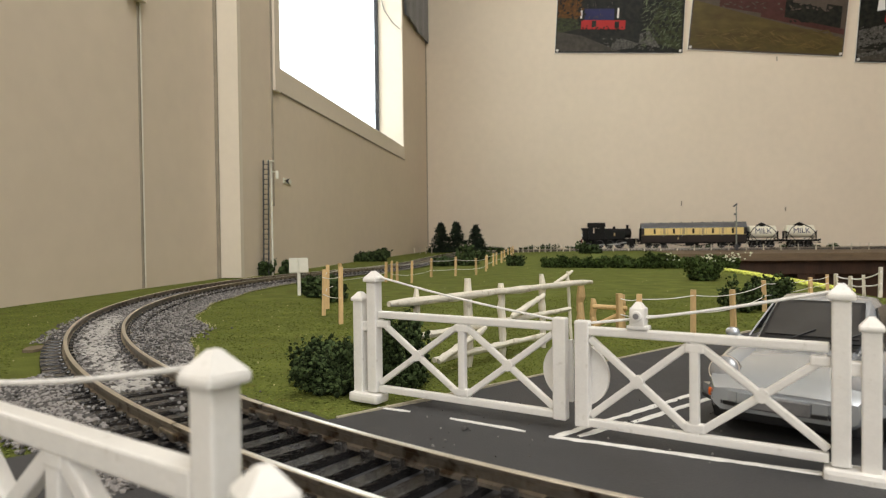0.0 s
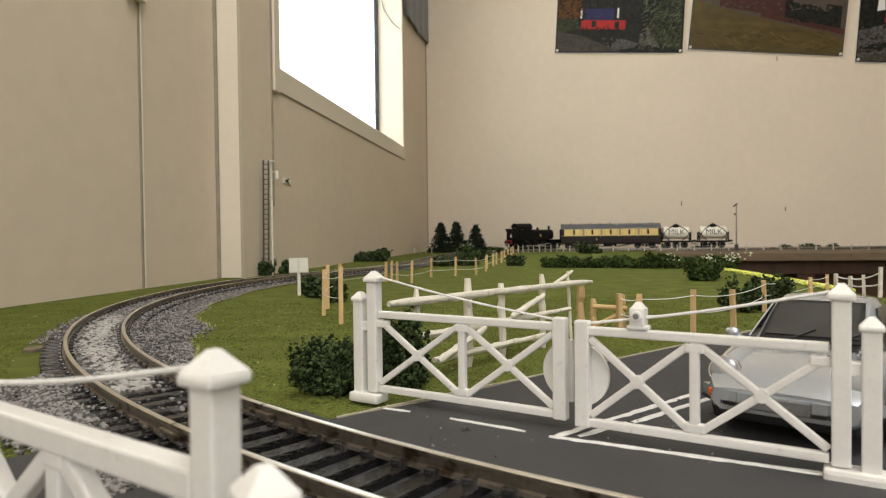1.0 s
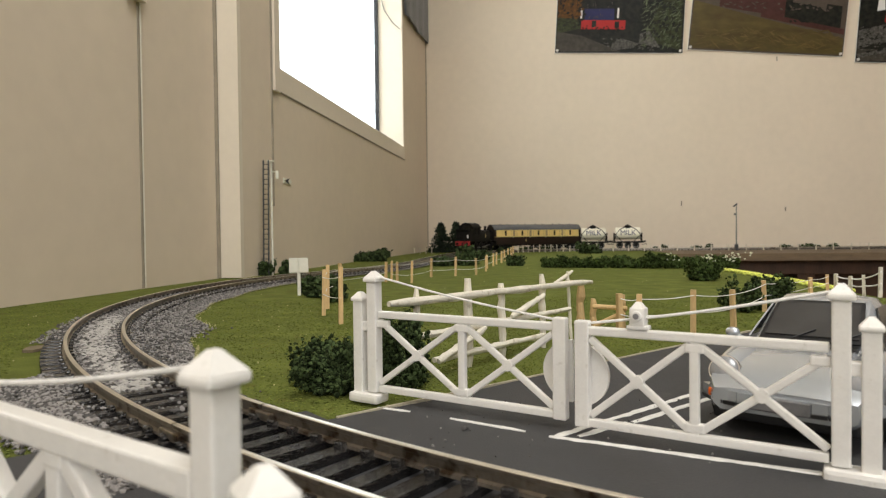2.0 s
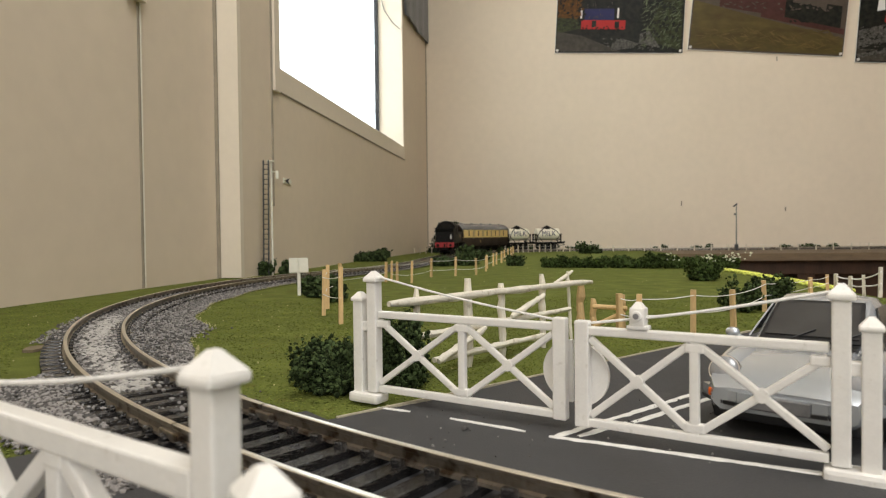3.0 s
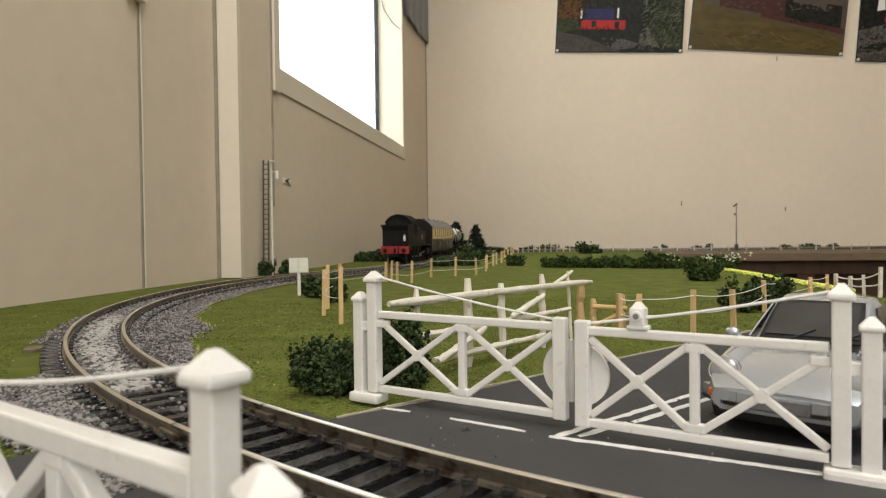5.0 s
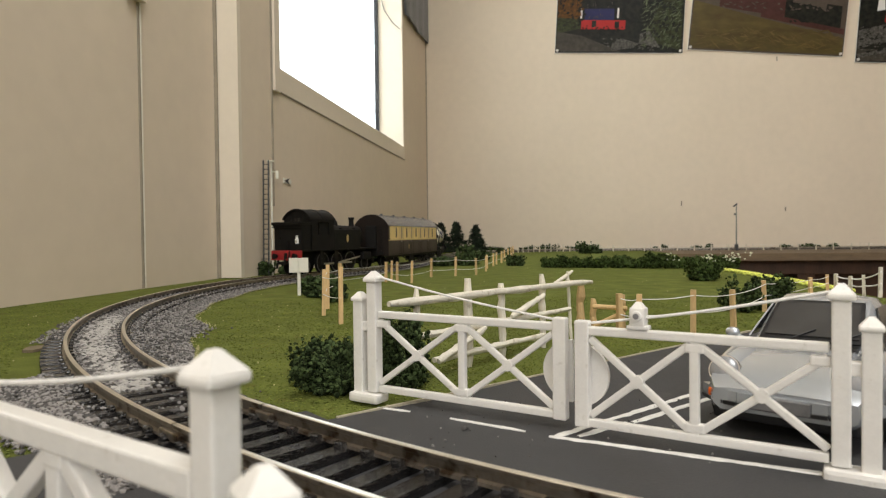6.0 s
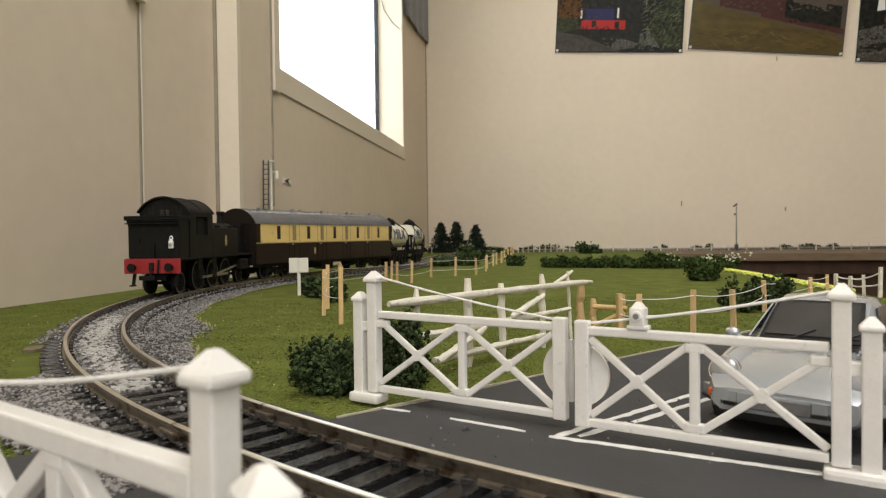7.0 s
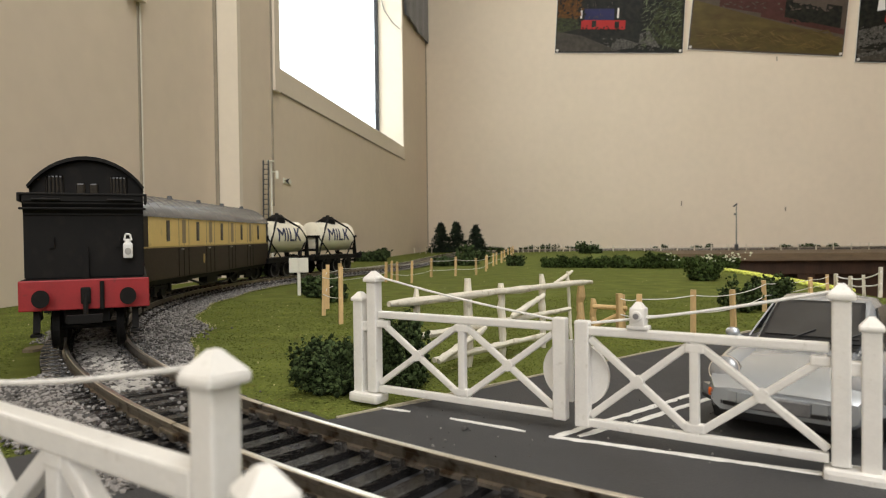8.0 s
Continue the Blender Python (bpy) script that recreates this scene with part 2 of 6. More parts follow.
def rubble(places, sizes, rng, flat=1.0, rough=0.35):
    """Faceted lumps at the places: vertex and face lists."""
    vs, fs = [], []
    for i, (c, s) in enumerate(zip(places, sizes)):
        q = ICO_V * (1 + rng.uniform(-rough, rough, (len(ICO_V), 1))) * s * rng.uniform(0.7, 1.3, (1, 3))
        a = rng.uniform(0, 6.28)
        ca, sa = math.cos(a), math.sin(a)
        q = np.c_[q[:, 0] * ca - q[:, 1] * sa, q[:, 0] * sa + q[:, 1] * ca, q[:, 2] * flat] + np.array(c)
        n = len(ICO_V) * i
        vs.extend(map(tuple, q))
        fs.extend([[k + n for k in f] for f in ICO_F])
    return vs, fs


# ---- the room ----
def wall_piece(name, u0, u1, v0, v1, z0, z1, mat=WALL, parent=None):
    bm = B()
    box(bm, ((u0 + u1) / 2, (v0 + v1) / 2, (z0 + z1) / 2), (u1 - u0, v1 - v0, z1 - z0))
    ob = part(name, bm, mat, parent)
    if parent is None:
        ob.matrix_basis = ROOM
        tagged(ob, kind="structure")
    return ob


FL, CE = -0.85, 1.45
tagged(wall_piece("wall_north", -0.12, 4.25, 0.0, 0.08, FL, CE), "cream painted boarded wall with small marks", "wall")
win_wall = tagged(wall_piece("wall_west", -0.0600, 0.0, -0.263, 0.0, FL, CE), "cream painted wall with a deep window opening", "wall")
for v0, v1, z0, z1 in ((-0.906, -0.263, FL, 0.217), (-0.906, -0.263, 1.02, CE), (-0.992, -0.906, FL, CE)):
    wall_piece("wall_panel", -0.10, 0.0, v0, v1, z0, z1, parent=win_wall)
tagged(wall_piece("wall_west_2", -0.13, -0.0215, -2.6, -0.992, FL, CE), "cream painted wall of tall flat panels", "wall")
# unseen wall, put this far away so that less light bounces back
tagged(wall_piece("wall_east", 4.17, 4.25, -2.6, 0.0, FL, CE), "unseen plain cream wall set far off to weaken bounced light", "wall")
rear = tagged(wall_piece("wall_south", -0.13, 4.25, -2.68, -2.6, FL, 0.27), "unseen plain cream wall with an opening added for fill light", "wall")
for u0, u1, z0, z1 in ((-0.13, 0.0, 0.27, 1.22), (1.2, 4.25, 0.27, 1.22), (-0.13, 4.25, 1.22, CE)):
    wall_piece("wall_panel", u0, u1, -2.68, -2.6, z0, z1, parent=rear)
# the gap between the ceiling pieces is added for the overhead fill lamp
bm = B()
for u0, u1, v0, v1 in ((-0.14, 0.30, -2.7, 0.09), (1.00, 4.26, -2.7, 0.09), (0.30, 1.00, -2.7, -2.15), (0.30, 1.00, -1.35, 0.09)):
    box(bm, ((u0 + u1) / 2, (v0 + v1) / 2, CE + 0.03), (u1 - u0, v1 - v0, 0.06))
ob = tagged(part("ceiling", bm, CEILING), "plain off-white ceiling with an unseen opening added for fill light", "ceiling", kind="structure")
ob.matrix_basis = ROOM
tagged(wall_piece("floor", -0.14, 4.26, -2.7, 0.09, FL - 0.05, FL, FLOOR), "dark brown boarded floor", "floor")
# pale corner post where the wall steps out, panel joints, trim round the window
tagged(wall_piece("trim", -0.0205, 0.0012, -0.9985, -0.992, 0.0, CE, WALL_TRIM), "corner board in a paler tone than the wall", "trim")
tagged(wall_piece("trim", -0.0215, -0.0185, -1.0005, -0.9987, 0.0, CE, SEAM_AND_SHADE), "dark joint beside the corner board", "trim")
tagged(wall_piece("trim", -0.0214, -0.0200, -1.1132, -1.1118, 0.0, 1.2, SEAM_LIGHT), "pale bead between wall panels", "trim")
tagged(wall_piece("trim", -0.0214, -0.0203, -1.1152, -1.1132, 0.0, 1.2, SEAM_AND_SHADE), "dark joint between wall panels", "trim")
tagged(wall_piece("trim", 0.0, 0.0015, -0.9225, -0.9205, 0.07, CE, SEAM_AND_SHADE), "dark joint beside the window", "trim")
tagged(wall_piece("trim", 0.0, 0.004, -0.9195, -0.906, 0.19, CE, WALL_TRIM), "painted window casing", "trim")
tagged(wall_piece("trim", 0.0, 0.0012, -0.915, -0.262, 0.1930, 0.217, WALL_TRIM), "painted board under the window", "trim")
# a thin strip in the seam colour paints the shadow edge here
tagged(wall_piece("trim", 0.0, 0.0013, -0.905, -0.262, 0.1918, 0.1930, SEAM_AND_SHADE), "dark line coloured in for the shade under the window board", "trim")
tagged(wall_piece("trim", 0.0, 0.002, -0.0022, 0.0, 0.0, CE, SEAM_AND_SHADE), "thin dark strip in the corner of the room", "trim")
window = thing("window_1", ROOM, "bright window with dark frame in a deep reveal", "window", kind="structure")
wall_piece("window_frame", -0.0600, -0.0500, -0.271, -0.263, 0.217, 1.02, BLACK_FRAME, window)
wall_piece("window_frame", -0.080, -0.058, -0.906, -0.886, 0.217, 1.02, WINDOW_WHITE, window)
wall_piece("window_frame", -0.080, -0.058, -0.886, -0.271, 0.217, 0.224, WINDOW_WHITE, window)
wall_piece("window_frame", -0.080, -0.058, -0.886, -0.271, 1.0, 1.02, WINDOW_WHITE, window)
GLASS = glass_material("window_glass")
pane = wall_piece("pane", -0.0600, -0.0570, -0.886, -0.2712, 0.224, 1.0, GLASS, window)
pane.visible_shadow = False
wall_piece("window_lining", -0.050, -0.001, -0.266, -0.263, 0.217, 1.02, WALL_TRIM, window)
wall_piece("window_sill", -0.058, -0.001, -0.906, -0.266, 0.2172, 0.2192, WINDOW_WHITE, window)
bm = B()
box(bm, (0, 0, 0), (0.01, 6.0, 5.0), ROOM @ pose(-0.6, 1.2, 1.6))
tagged(part("backdrop", bm, SKY_WHITE), "plain white overcast sky", "sky", kind="structure")
# unseen frame added round the rear fill lamp
fill_opening = thing("rear_fill_opening", ROOM, "unseen white framed opening added for fill light", "window", kind="structure")
for u0, u1, z0, z1 in ((0.0, 0.03, 0.27, 1.22), (1.17, 1.2, 0.27, 1.22), (0.585, 0.615, 0.30, 1.19), (0.03, 1.17, 0.27, 0.30), (0.03, 1.17, 1.19, 1.22)):
    wall_piece("window_frame", u0, u1, -2.66, -2.62, z0, z1, WINDOW_WHITE, fill_opening)

# ---- the layout boards ----
R2W = lambda u, v: tuple((ROOM @ Vector((u, v, 0)))[:2])
bm = B()
outline = [R2W(0, 0), R2W(0, -0.9915), R2W(-0.021, -0.9915), R2W(-0.021, -1.95), (0.33, -0.30), (0.252, 0.30), (0.244, 0.362), (0.28, 0.636), (0.335, 0.90), (0.415, 1.16), R2W(0.50, 0)]
prism(bm, outline, -0.018, -0.0006, "z")
tagged(part("ground", bm, GRASS), "green flocked grass on a plywood baseboard", "ground", kind="structure")
bm = B()
prism(bm, [(x * 0.999, y) for x, y in outline], -0.09, -0.0185, "z")
tagged(part("baseboard", bm, BOARD), "plywood baseboard frame", "baseboard", kind="structure")

# ---- the railway line: distances and curvatures, fitted to the camera's view ----
CURVE_KNOTS = [(0, -3.444), (0.04, -3.051), (0.08, -2.633), (0.12, -2.292), (0.2, -2.374), (0.25, -2.553), (0.3, -2.661), (0.35, -2.953),
            (0.4, -2.484), (0.45, -2.305), (0.5, -2.374), (0.55, -2.795), (0.6, -2.704), (0.7, -0.165), (0.8, 2.483), (0.9, 1.143),
            (1.0, -0.417), (1.1, -0.186), (1.2, -0.089), (1.3, -1.378), (1.4, -3.222), (1.5, -4.34), (1.6, -4.126), (1.7, -2.656),
            (1.8, -0.816), (1.9, 0.377), (2.0, 0.638), (2.1, 0.155), (2.3, -0.007), (3.0, 0.0)]
DS = 0.002
LINE_S = np.arange(0, 2.95, DS)
_k = np.interp(LINE_S, [a for a, _ in CURVE_KNOTS], [b for _, b in CURVE_KNOTS])
_a = 2.8162 + np.concatenate([[0], np.cumsum((_k[1:] + _k[:-1]) / 2 * DS)])
LINE_X = 0.0964 + np.concatenate([[0], np.cumsum(np.cos((_a[1:] + _a[:-1]) / 2)) * DS])
LINE_Y = 0.0304 + np.concatenate([[0], np.cumsum(np.sin((_a[1:] + _a[:-1]) / 2)) * DS])
LINE_A = _a
RAIL_Z = 0.0052


def on_line(s, side=0.0):
    """Place and heading at s metres along the line; side: to the left of increasing s."""
    if s < 0:
        a = LINE_A[0]
        x, y = LINE_X[0] + s * math.cos(a), LINE_Y[0] + s * math.sin(a)
    else:
        x, y, a = (float(np.interp(s, LINE_S, q)) for q in (LINE_X, LINE_Y, LINE_A))
    return x - side * math.sin(a), y + side * math.cos(a), a


def sweep(profile, s0, s1, step, side=0.0):
    """Sweeps a closed profile of (across, z) along the line."""
    bm = B()
    n = max(2, int((s1 - s0) / step))
    prev = None
    first = None
    for i in range(n + 1):
        x, y, a = on_line(s0 + (s1 - s0) * i / n, side)
        ring = [bm.verts.new((x - p * math.sin(a), y + p * math.cos(a), z)) for p, z in profile]
        if prev:
            for k in range(len(ring)):
                bm.faces.new((prev[k], ring[k], ring[(k + 1) % len(ring)], prev[(k + 1) % len(ring)]))
        else:
            first = ring
        prev = ring
    bm.faces.new(first)
    bm.faces.new(prev[::-1])
    bmesh.ops.recalc_face_normals(bm, faces=bm.faces[:])
    return bm


track = thing("railway_track", Matrix(), "single model railway track with dark sleepers and metal rails", "track", kind="structure")
WEB = [(-0.0011, 0.0024), (0.0011, 0.0024), (0.0010, 0.0029), (0.00035, 0.0031), (0.00035, 0.0042), (0.0006, 0.0045), (0.0006, 0.00505),
       (-0.0006, 0.00505), (-0.0006, 0.0045), (-0.00035, 0.0042), (-0.00035, 0.0031), (-0.0010, 0.0029)]
HEAD = [(-0.00052, 0.00505), (0.00052, 0.00505), (0.00038, 0.0052), (-0.00038, 0.0052)]
JOINTS = [-0.10, 0.1630, 0.62, 1.30, 1.95, 2.9]
for side in (-0.00855, 0.00855):
    for s0, s1 in zip(JOINTS, JOINTS[1:]):
        rail = part("rail", sweep(WEB, s0 + 0.0003, s1 - 0.0003, 0.006, side), RAIL, track, "brown-sided metal rail")
        part("rail_head", sweep(HEAD, s0 + 0.0003, s1 - 0.0003, 0.006, side), RAIL_TOP, rail, "polished rail head")
    for s in JOINTS[1:2]:
        x, y, a = on_line(s, side)
        bm = B()
        box(bm, (0, 0, 0.0034), (0.0075, 0.0026, 0.0014), pose(x, y, 0, 0, 0, math.degrees(a)), 0.0003)
        part("fishplate", bm, RAIL, track)
# sleepers with rail chairs
bm = B()
box(bm, (0, 0, 0.0011), (0.0031, 0.0305, 0.0026), None, 0.00035)
for side in (-0.00855, 0.00855):
    for d in (-0.0015, 0.0015):
        box(bm, (0, side + d, 0.0028), (0.0022, 0.0012, 0.0012), None, 0.0003)
sleeper_mesh = None
far_v, far_f = [], []
rng = np.random.default_rng(4)
s, n = -0.08, 0
while s < 2.9:
    x, y, a = on_line(s)
    m = pose(x, y, 0, 0, 0, math.degrees(a) + rng.uniform(-1.5, 1.5))
    if n < 150:
        if sleeper_mesh is None:
            ob = part("sleeper", bm, SLEEPER, track)
            sleeper_mesh = ob.data
        else:
            ob = new("sleeper", sleeper_mesh)
            ob.parent = track
        ob.matrix_basis = m
    else:
        k = len(far_v)
        far_v += [tuple(m @ Vector((px * 0.0015, py * 0.015, pz))) for pz in (0, 0.0024) for px, py in ((-1, -1), (1, -1), (1, 1), (-1, 1))]
        far_f += [[k + i for i in f] for f in ((4, 5, 6, 7), (0, 1, 5, 4), (1, 2, 6, 5), (2, 3, 7, 6), (3, 0, 4, 7))]
    n += 1
    s += 0.0066
soup("sleepers", far_v, far_f, SLEEPER, track)

# bed of fine stone under the line, with loose stones in glue
BED = [(-0.0160, 0.0002), (0.0148, 0.0002), (0.0130, 0.0013), (-0.0145, 0.0013)]
tagged(part("ballast_bed", sweep(BED, 0.170, 2.9, 0.01), BALLAST_BED), "grey stone ballast bed under the track", "ballast", kind="structure")
dust_p, dust_s = [], []
for i in range(2600):
    s, side = rng.uniform(0.208, 0.37), rng.normal(0, 0.0026)
    if abs(side) < 0.0068:
        x, y, _ = on_line(s, side)
        dust_p.append((x, y, 0.0017 + 0.0006 * rng.random()))
        dust_s.append(rng.uniform(0.0005, 0.0013))
v, f = rubble(dust_p, dust_s, rng, 0.45, 0.3)
tagged(soup("ballast_dust", v, f, PLASTER), "pale glued dust between the rails", "ballast")
places, sizes = [], []
for i in range(40000):
    s = 0.155 + (0.93 - 0.155) * rng.random() ** 1.7
    near = max(0.0, 1 - abs(s - 0.22) / 0.12)
    w = rng.normal(0, 1)
    side = w * 0.0100 + near * 0.0035 * rng.random()
    if abs(side) > 0.0195 + 0.003 * near or min(abs(side - 0.00855), abs(side + 0.00855)) < 0.0016:
        continue
    if 0.228 < s < 0.305 and side > 0.0095:
        continue
    if abs(side) < 0.0052 and 0.208 < s < 0.36 and rng.random() < 0.6:
        continue
    x, y, a = on_line(s, side)
    inner = abs(side) < 0.015
    if s < 0.215 and side < 0.0155 and (rng.random() < 0.93 or s < 0.18):
        continue
    places.append((x, y, (0.0019 if inner else 0.0010) + 0.0006 * rng.random()))
    sizes.append(rng.uniform(0.00024, 0.00062))
# a heap beside the crossing and on the inner side of the bend
for cx, cy, sx, sy, n in ((-0.046, 0.1365, 0.0016, 0.0016, 40), (-0.100, 0.240, 0.005, 0.011, 500)):
    for i in range(n):
        x, y = rng.normal(cx, sx), rng.normal(cy, sy)
        d2 = np.min(np.hypot(LINE_X - x, LINE_Y - y))
        if d2 < 0.0165 and not 0.011 < d2 < 0.0165:
            continue
        places.append((x, y, 0.0008 + 0.0008 * rng.random()))
        sizes.append(rng.uniform(0.00025, 0.00062))
for i in range(9000):
    s, side = rng.uniform(0.150, 0.242), 0.0135 + abs(rng.normal(0, 0.0062))
    lim = 0.0285 - 0.06 * max(0.0, 0.175 - s)
    if side < lim:
        x, y, _ = on_line(s, side)
        places.append((x, y, 0.0002 + 0.0022 * max(0.0, 1 - (side - 0.0135) / 0.014) * rng.random()))
        sizes.append(rng.uniform(0.00025, 0.00062))
# wide shoulder on the inner side of the bend, thinning out with distance
straw = []
for i in range(15000):
    s = 0.215 + 0.45 * rng.random() ** 1.15
    width = float(np.interp(s, (0.215, 0.27, 0.33, 0.45, 0.60, 0.67), (0.006, 0.017, 0.026, 0.019, 0.010, 0.004)))
    width *= 0.86 + 0.14 * math.sin(s * 61) * math.sin(s * 23)
    k = rng.random() ** 0.8
    x, y, _ = on_line(s, -0.0135 - width * k)
    places.append((x, y, 0.0001 + 0.0012 * (1 - k) * rng.random()))
    sizes.append(rng.uniform(0.00025, 0.00070) * (1 - 0.3 * k))
    if i % 26 == 0 and s > 0.24:
        x, y, _ = on_line(s, -0.0135 - width * rng.uniform(0.95, 1.12))
        straw.append((x, y, 0.0002))
v, f = rubble(places, sizes, rng, 0.8)
tagged(soup("ballast_stones", v, f, BALLAST), "loose grey ballast stones glued along the track", "ballast")

# ---- the road and its paint ----
RE, RN = Vector((math.cos(radians(39)), math.sin(radians(39)))), Vector((math.sin(radians(39)), -math.cos(radians(39))))


def on_road(e, n):
    p = RE * e + RN * n
    return (p.x, p.y)


bm = B()
edge_far = [on_road(e, -0.1125 + 0.0012 * math.sin(e * 90)) for e in (0.062, 0.09, 0.13, 0.18, 0.235, 0.26)]
prism(bm, edge_far + [on_road(0.30, -0.02), on_road(-0.10, 0.03), on_road(-0.30, -0.03), on_road(-0.30, -0.1285), on_road(0.02, -0.1285), on_road(0.062, -0.122)], -0.0005, 0.0008, "z")
road = tagged(part("road", bm, ROAD), "dark grey card road with white painted lines", "road", kind="structure")
bm = B()
for (e0, n0), (e1, n1) in zip([(0.064, -0.1131), (0.13, -0.1131)], [(0.13, -0.1131), (0.235, -0.1131)]):
    a, b = on_road(e0, n0), on_road(e1, n1)
    bar(bm, (*a, 0.0005), (*b, 0.0005), 0.0012, 0.0007)
part("road_edge", bm, CARD_EDGE, road, "pale torn card edge")


def paint(a, b, w, seed):
    """A hand-painted line with an uneven edge."""
    r = random.Random(seed)
    a, b = Vector(a), Vector(b)
    d = (b - a).normalized()
    nrm = Vector((-d.y, d.x))
    bm = B()
    k = max(4, int((b - a).length / 0.0016))
    prev = None
    for i in range(k + 1):
        c = a.lerp(b, i / k) + nrm * r.uniform(-0.1, 0.1) * w
        h = w / 2 * r.uniform(0.7, 1.25) * (0.5 if i in (0, k) else 1)
        cur = [bm.verts.new((*(c + nrm * s), z)) for s, z in ((-h, 0.0008), (-h * 0.8, 0.00098), (h * 0.8, 0.00098), (h, 0.0008))]
        if prev:
            for q in range(3):
                bm.faces.new((prev[q], cur[q], cur[q + 1], prev[q + 1]))
        prev = cur
    bmesh.ops.recalc_face_normals(bm, faces=bm.faces[:])
    return part("painted_line", bm, CHALK, road)


paint((-0.0140, 0.1355), (-0.0070, 0.1320), 0.0010, 1)
paint((0.0010, 0.1268), (0.0148, 0.1177), 0.0010, 2)
paint((0.0185, 0.1148), (0.0565, 0.0950), 0.0013, 3)
paint((0.0235, 0.1145), (0.0345, 0.1225), 0.0016, 4)
paint((0.0195, 0.1145), (0.0560, 0.1445), 0.0014, 5)
paint((0.0355, 0.1225), (0.0600, 0.1420), 0.0014, 6)
paint((0.061, 0.149), (0.118, 0.195), 0.0013, 7)

# ---- level crossing gates ----
GB = 0.0003


def gate(name, m, length, label, lamp=False, disc=None, reach=1.0, lift=0.0, k=0.74):
    """A white swing gate that hangs from a tall square post; x along the gate, hinge at the origin."""
    g = thing(name, m, label, "gate", "level crossing gates")
    bm = B()
    box(bm, (0, 0, 0.0149), (0.0025, 0.0025, 0.0248), None, GB)
    post = part("hinge_post", bm, GATE_WHITE, g)
    bm = B()
    box(bm, (0, 0, 0.0272), (0.0036, 0.0036, 0.0009), None, GB)
    for z, a, b in ((0.0284, 0.0047, 0.0020),):
        bmesh.ops.create_cone(bm, cap_ends=True, segments=4, radius1=a / 2, radius2=b / 2 * 0.5, depth=0.0015, matrix=Matrix.Translation((0, 0, z)) @ pose(0, 0, 0, 0, 0, 45))
    part("post_cap", bm, GATE_WHITE, post)
    bm = B()
    bar(bm, (0.0015, 0, 0.01965), (length - 0.0012, 0, 0.01965), 0.0021 * k, 0.0020 * k, GB)
    part("top_rail", bm, GATE_WHITE, g)
    bm = B()
    bar(bm, (0.0015, 0, 0.0034), (length - 0.0012, 0, 0.0034), 0.0020 * k, 0.0020 * k, GB)
    part("bottom_rail", bm, GATE_WHITE, g)
    bm = B()
    box(bm, (length - 0.0014, 0, 0.01195), (0.0026, 0.0020, 0.0189), None, GB)
    part("end_post", bm, GATE_WHITE, g)
    bm = B()
    box(bm, (length / 2, 0, 0.0115), (0.0021 * k, 0.0018 * k, 0.0155), None, GB)
    part("middle_post", bm, GATE_WHITE, g)
    for x0, x1 in ((0.0016, length / 2 - 0.001), (length / 2 + 0.001, length - 0.0028)):
        for z0, z1 in ((0.0046, 0.0183), (0.0183, 0.0046)):
            bm = B()
            bar(bm, (x0, 0, z0), (x1, 0, z1), 0.00170 * k, (0.00155 if z0 < z1 else 0.00135) * k, GB)
            part("cross_brace", bm, GATE_WHITE, g)
        bm = B()
        rod(bm, ((x0 + x1) / 2, -0.0007, 0.01145), ((x0 + x1) / 2, 0.0007, 0.01145), 0.0011, seg=12)
        part("brace_boss", bm, GATE_WHITE, g)
    for x, z in ((0.0025, 0.0176), (length / 2, 0.0050), (length / 2, 0.0180)):
        bm = B()
        box(bm, (x, 0, z), (0.0030, 0.0019 * k, 0.0016), None, GB)
        part("corner_block", bm, GATE_WHITE, g)
    bm = B()
    tube(bm, sag((0.0012, 0, 0.0279), ((length - 0.002) * reach, 0, 0.0209 + lift), 0.0005, 10), 0.00025)
    part("stay_string", bm, STRING, g, "white cotton stay")
    if disc is not None:
        bm = B()
        pts = [(length + disc + 0.0058 * math.cos(t), 0.0113 + 0.0058 * math.sin(t)) for t in [math.pi / 2 + math.pi * i / 20 for i in range(21)]]
        prism(bm, pts, 0.0014, 0.0023, "y") if m.to_euler().z < 0 else prism(bm, pts, -0.0023, -0.0014, "y")
        part("target_disc", bm, GATE_WHITE, g, "white half disc")
    if lamp:
        x = length - 0.0113
        bm = B()
        box(bm, (x, 0, 0.0208), (0.0036, 0.0024, 0.0007), None, 0.0002)
        box(bm, (x, 0, 0.0226), (0.0026, 0.0024, 0.0032), None, 0.0003)
        bmesh.ops.create_cone(bm, cap_ends=True, segments=4, radius1=0.0015, radius2=0.0006, depth=0.0010, matrix=Matrix.Translation((x, 0, 0.0246)) @ pose(0, 0, 0, 0, 0, 45))
        lampo = part("gate_lamp", bm, GATE_WHITE, g, "white lamp on the top rail")
        bm = B()
        for sgn in (-1, 1):
            rod(bm, (x, sgn * 0.0011, 0.0228), (x, sgn * 0.0017, 0.0228), 0.0009, 0.0008, seg=14)
        part("lens_ring", bm, GATE_WHITE, lampo)
        bm = B()
        for sgn in (-1, 1):
            rod(bm, (x, sgn * 0.0013, 0.0228), (x, sgn * 0.00178, 0.0228), 0.0005, seg=12)
        part("lens", bm, CAR_GREY, lampo, "dull grey lens")
    return g


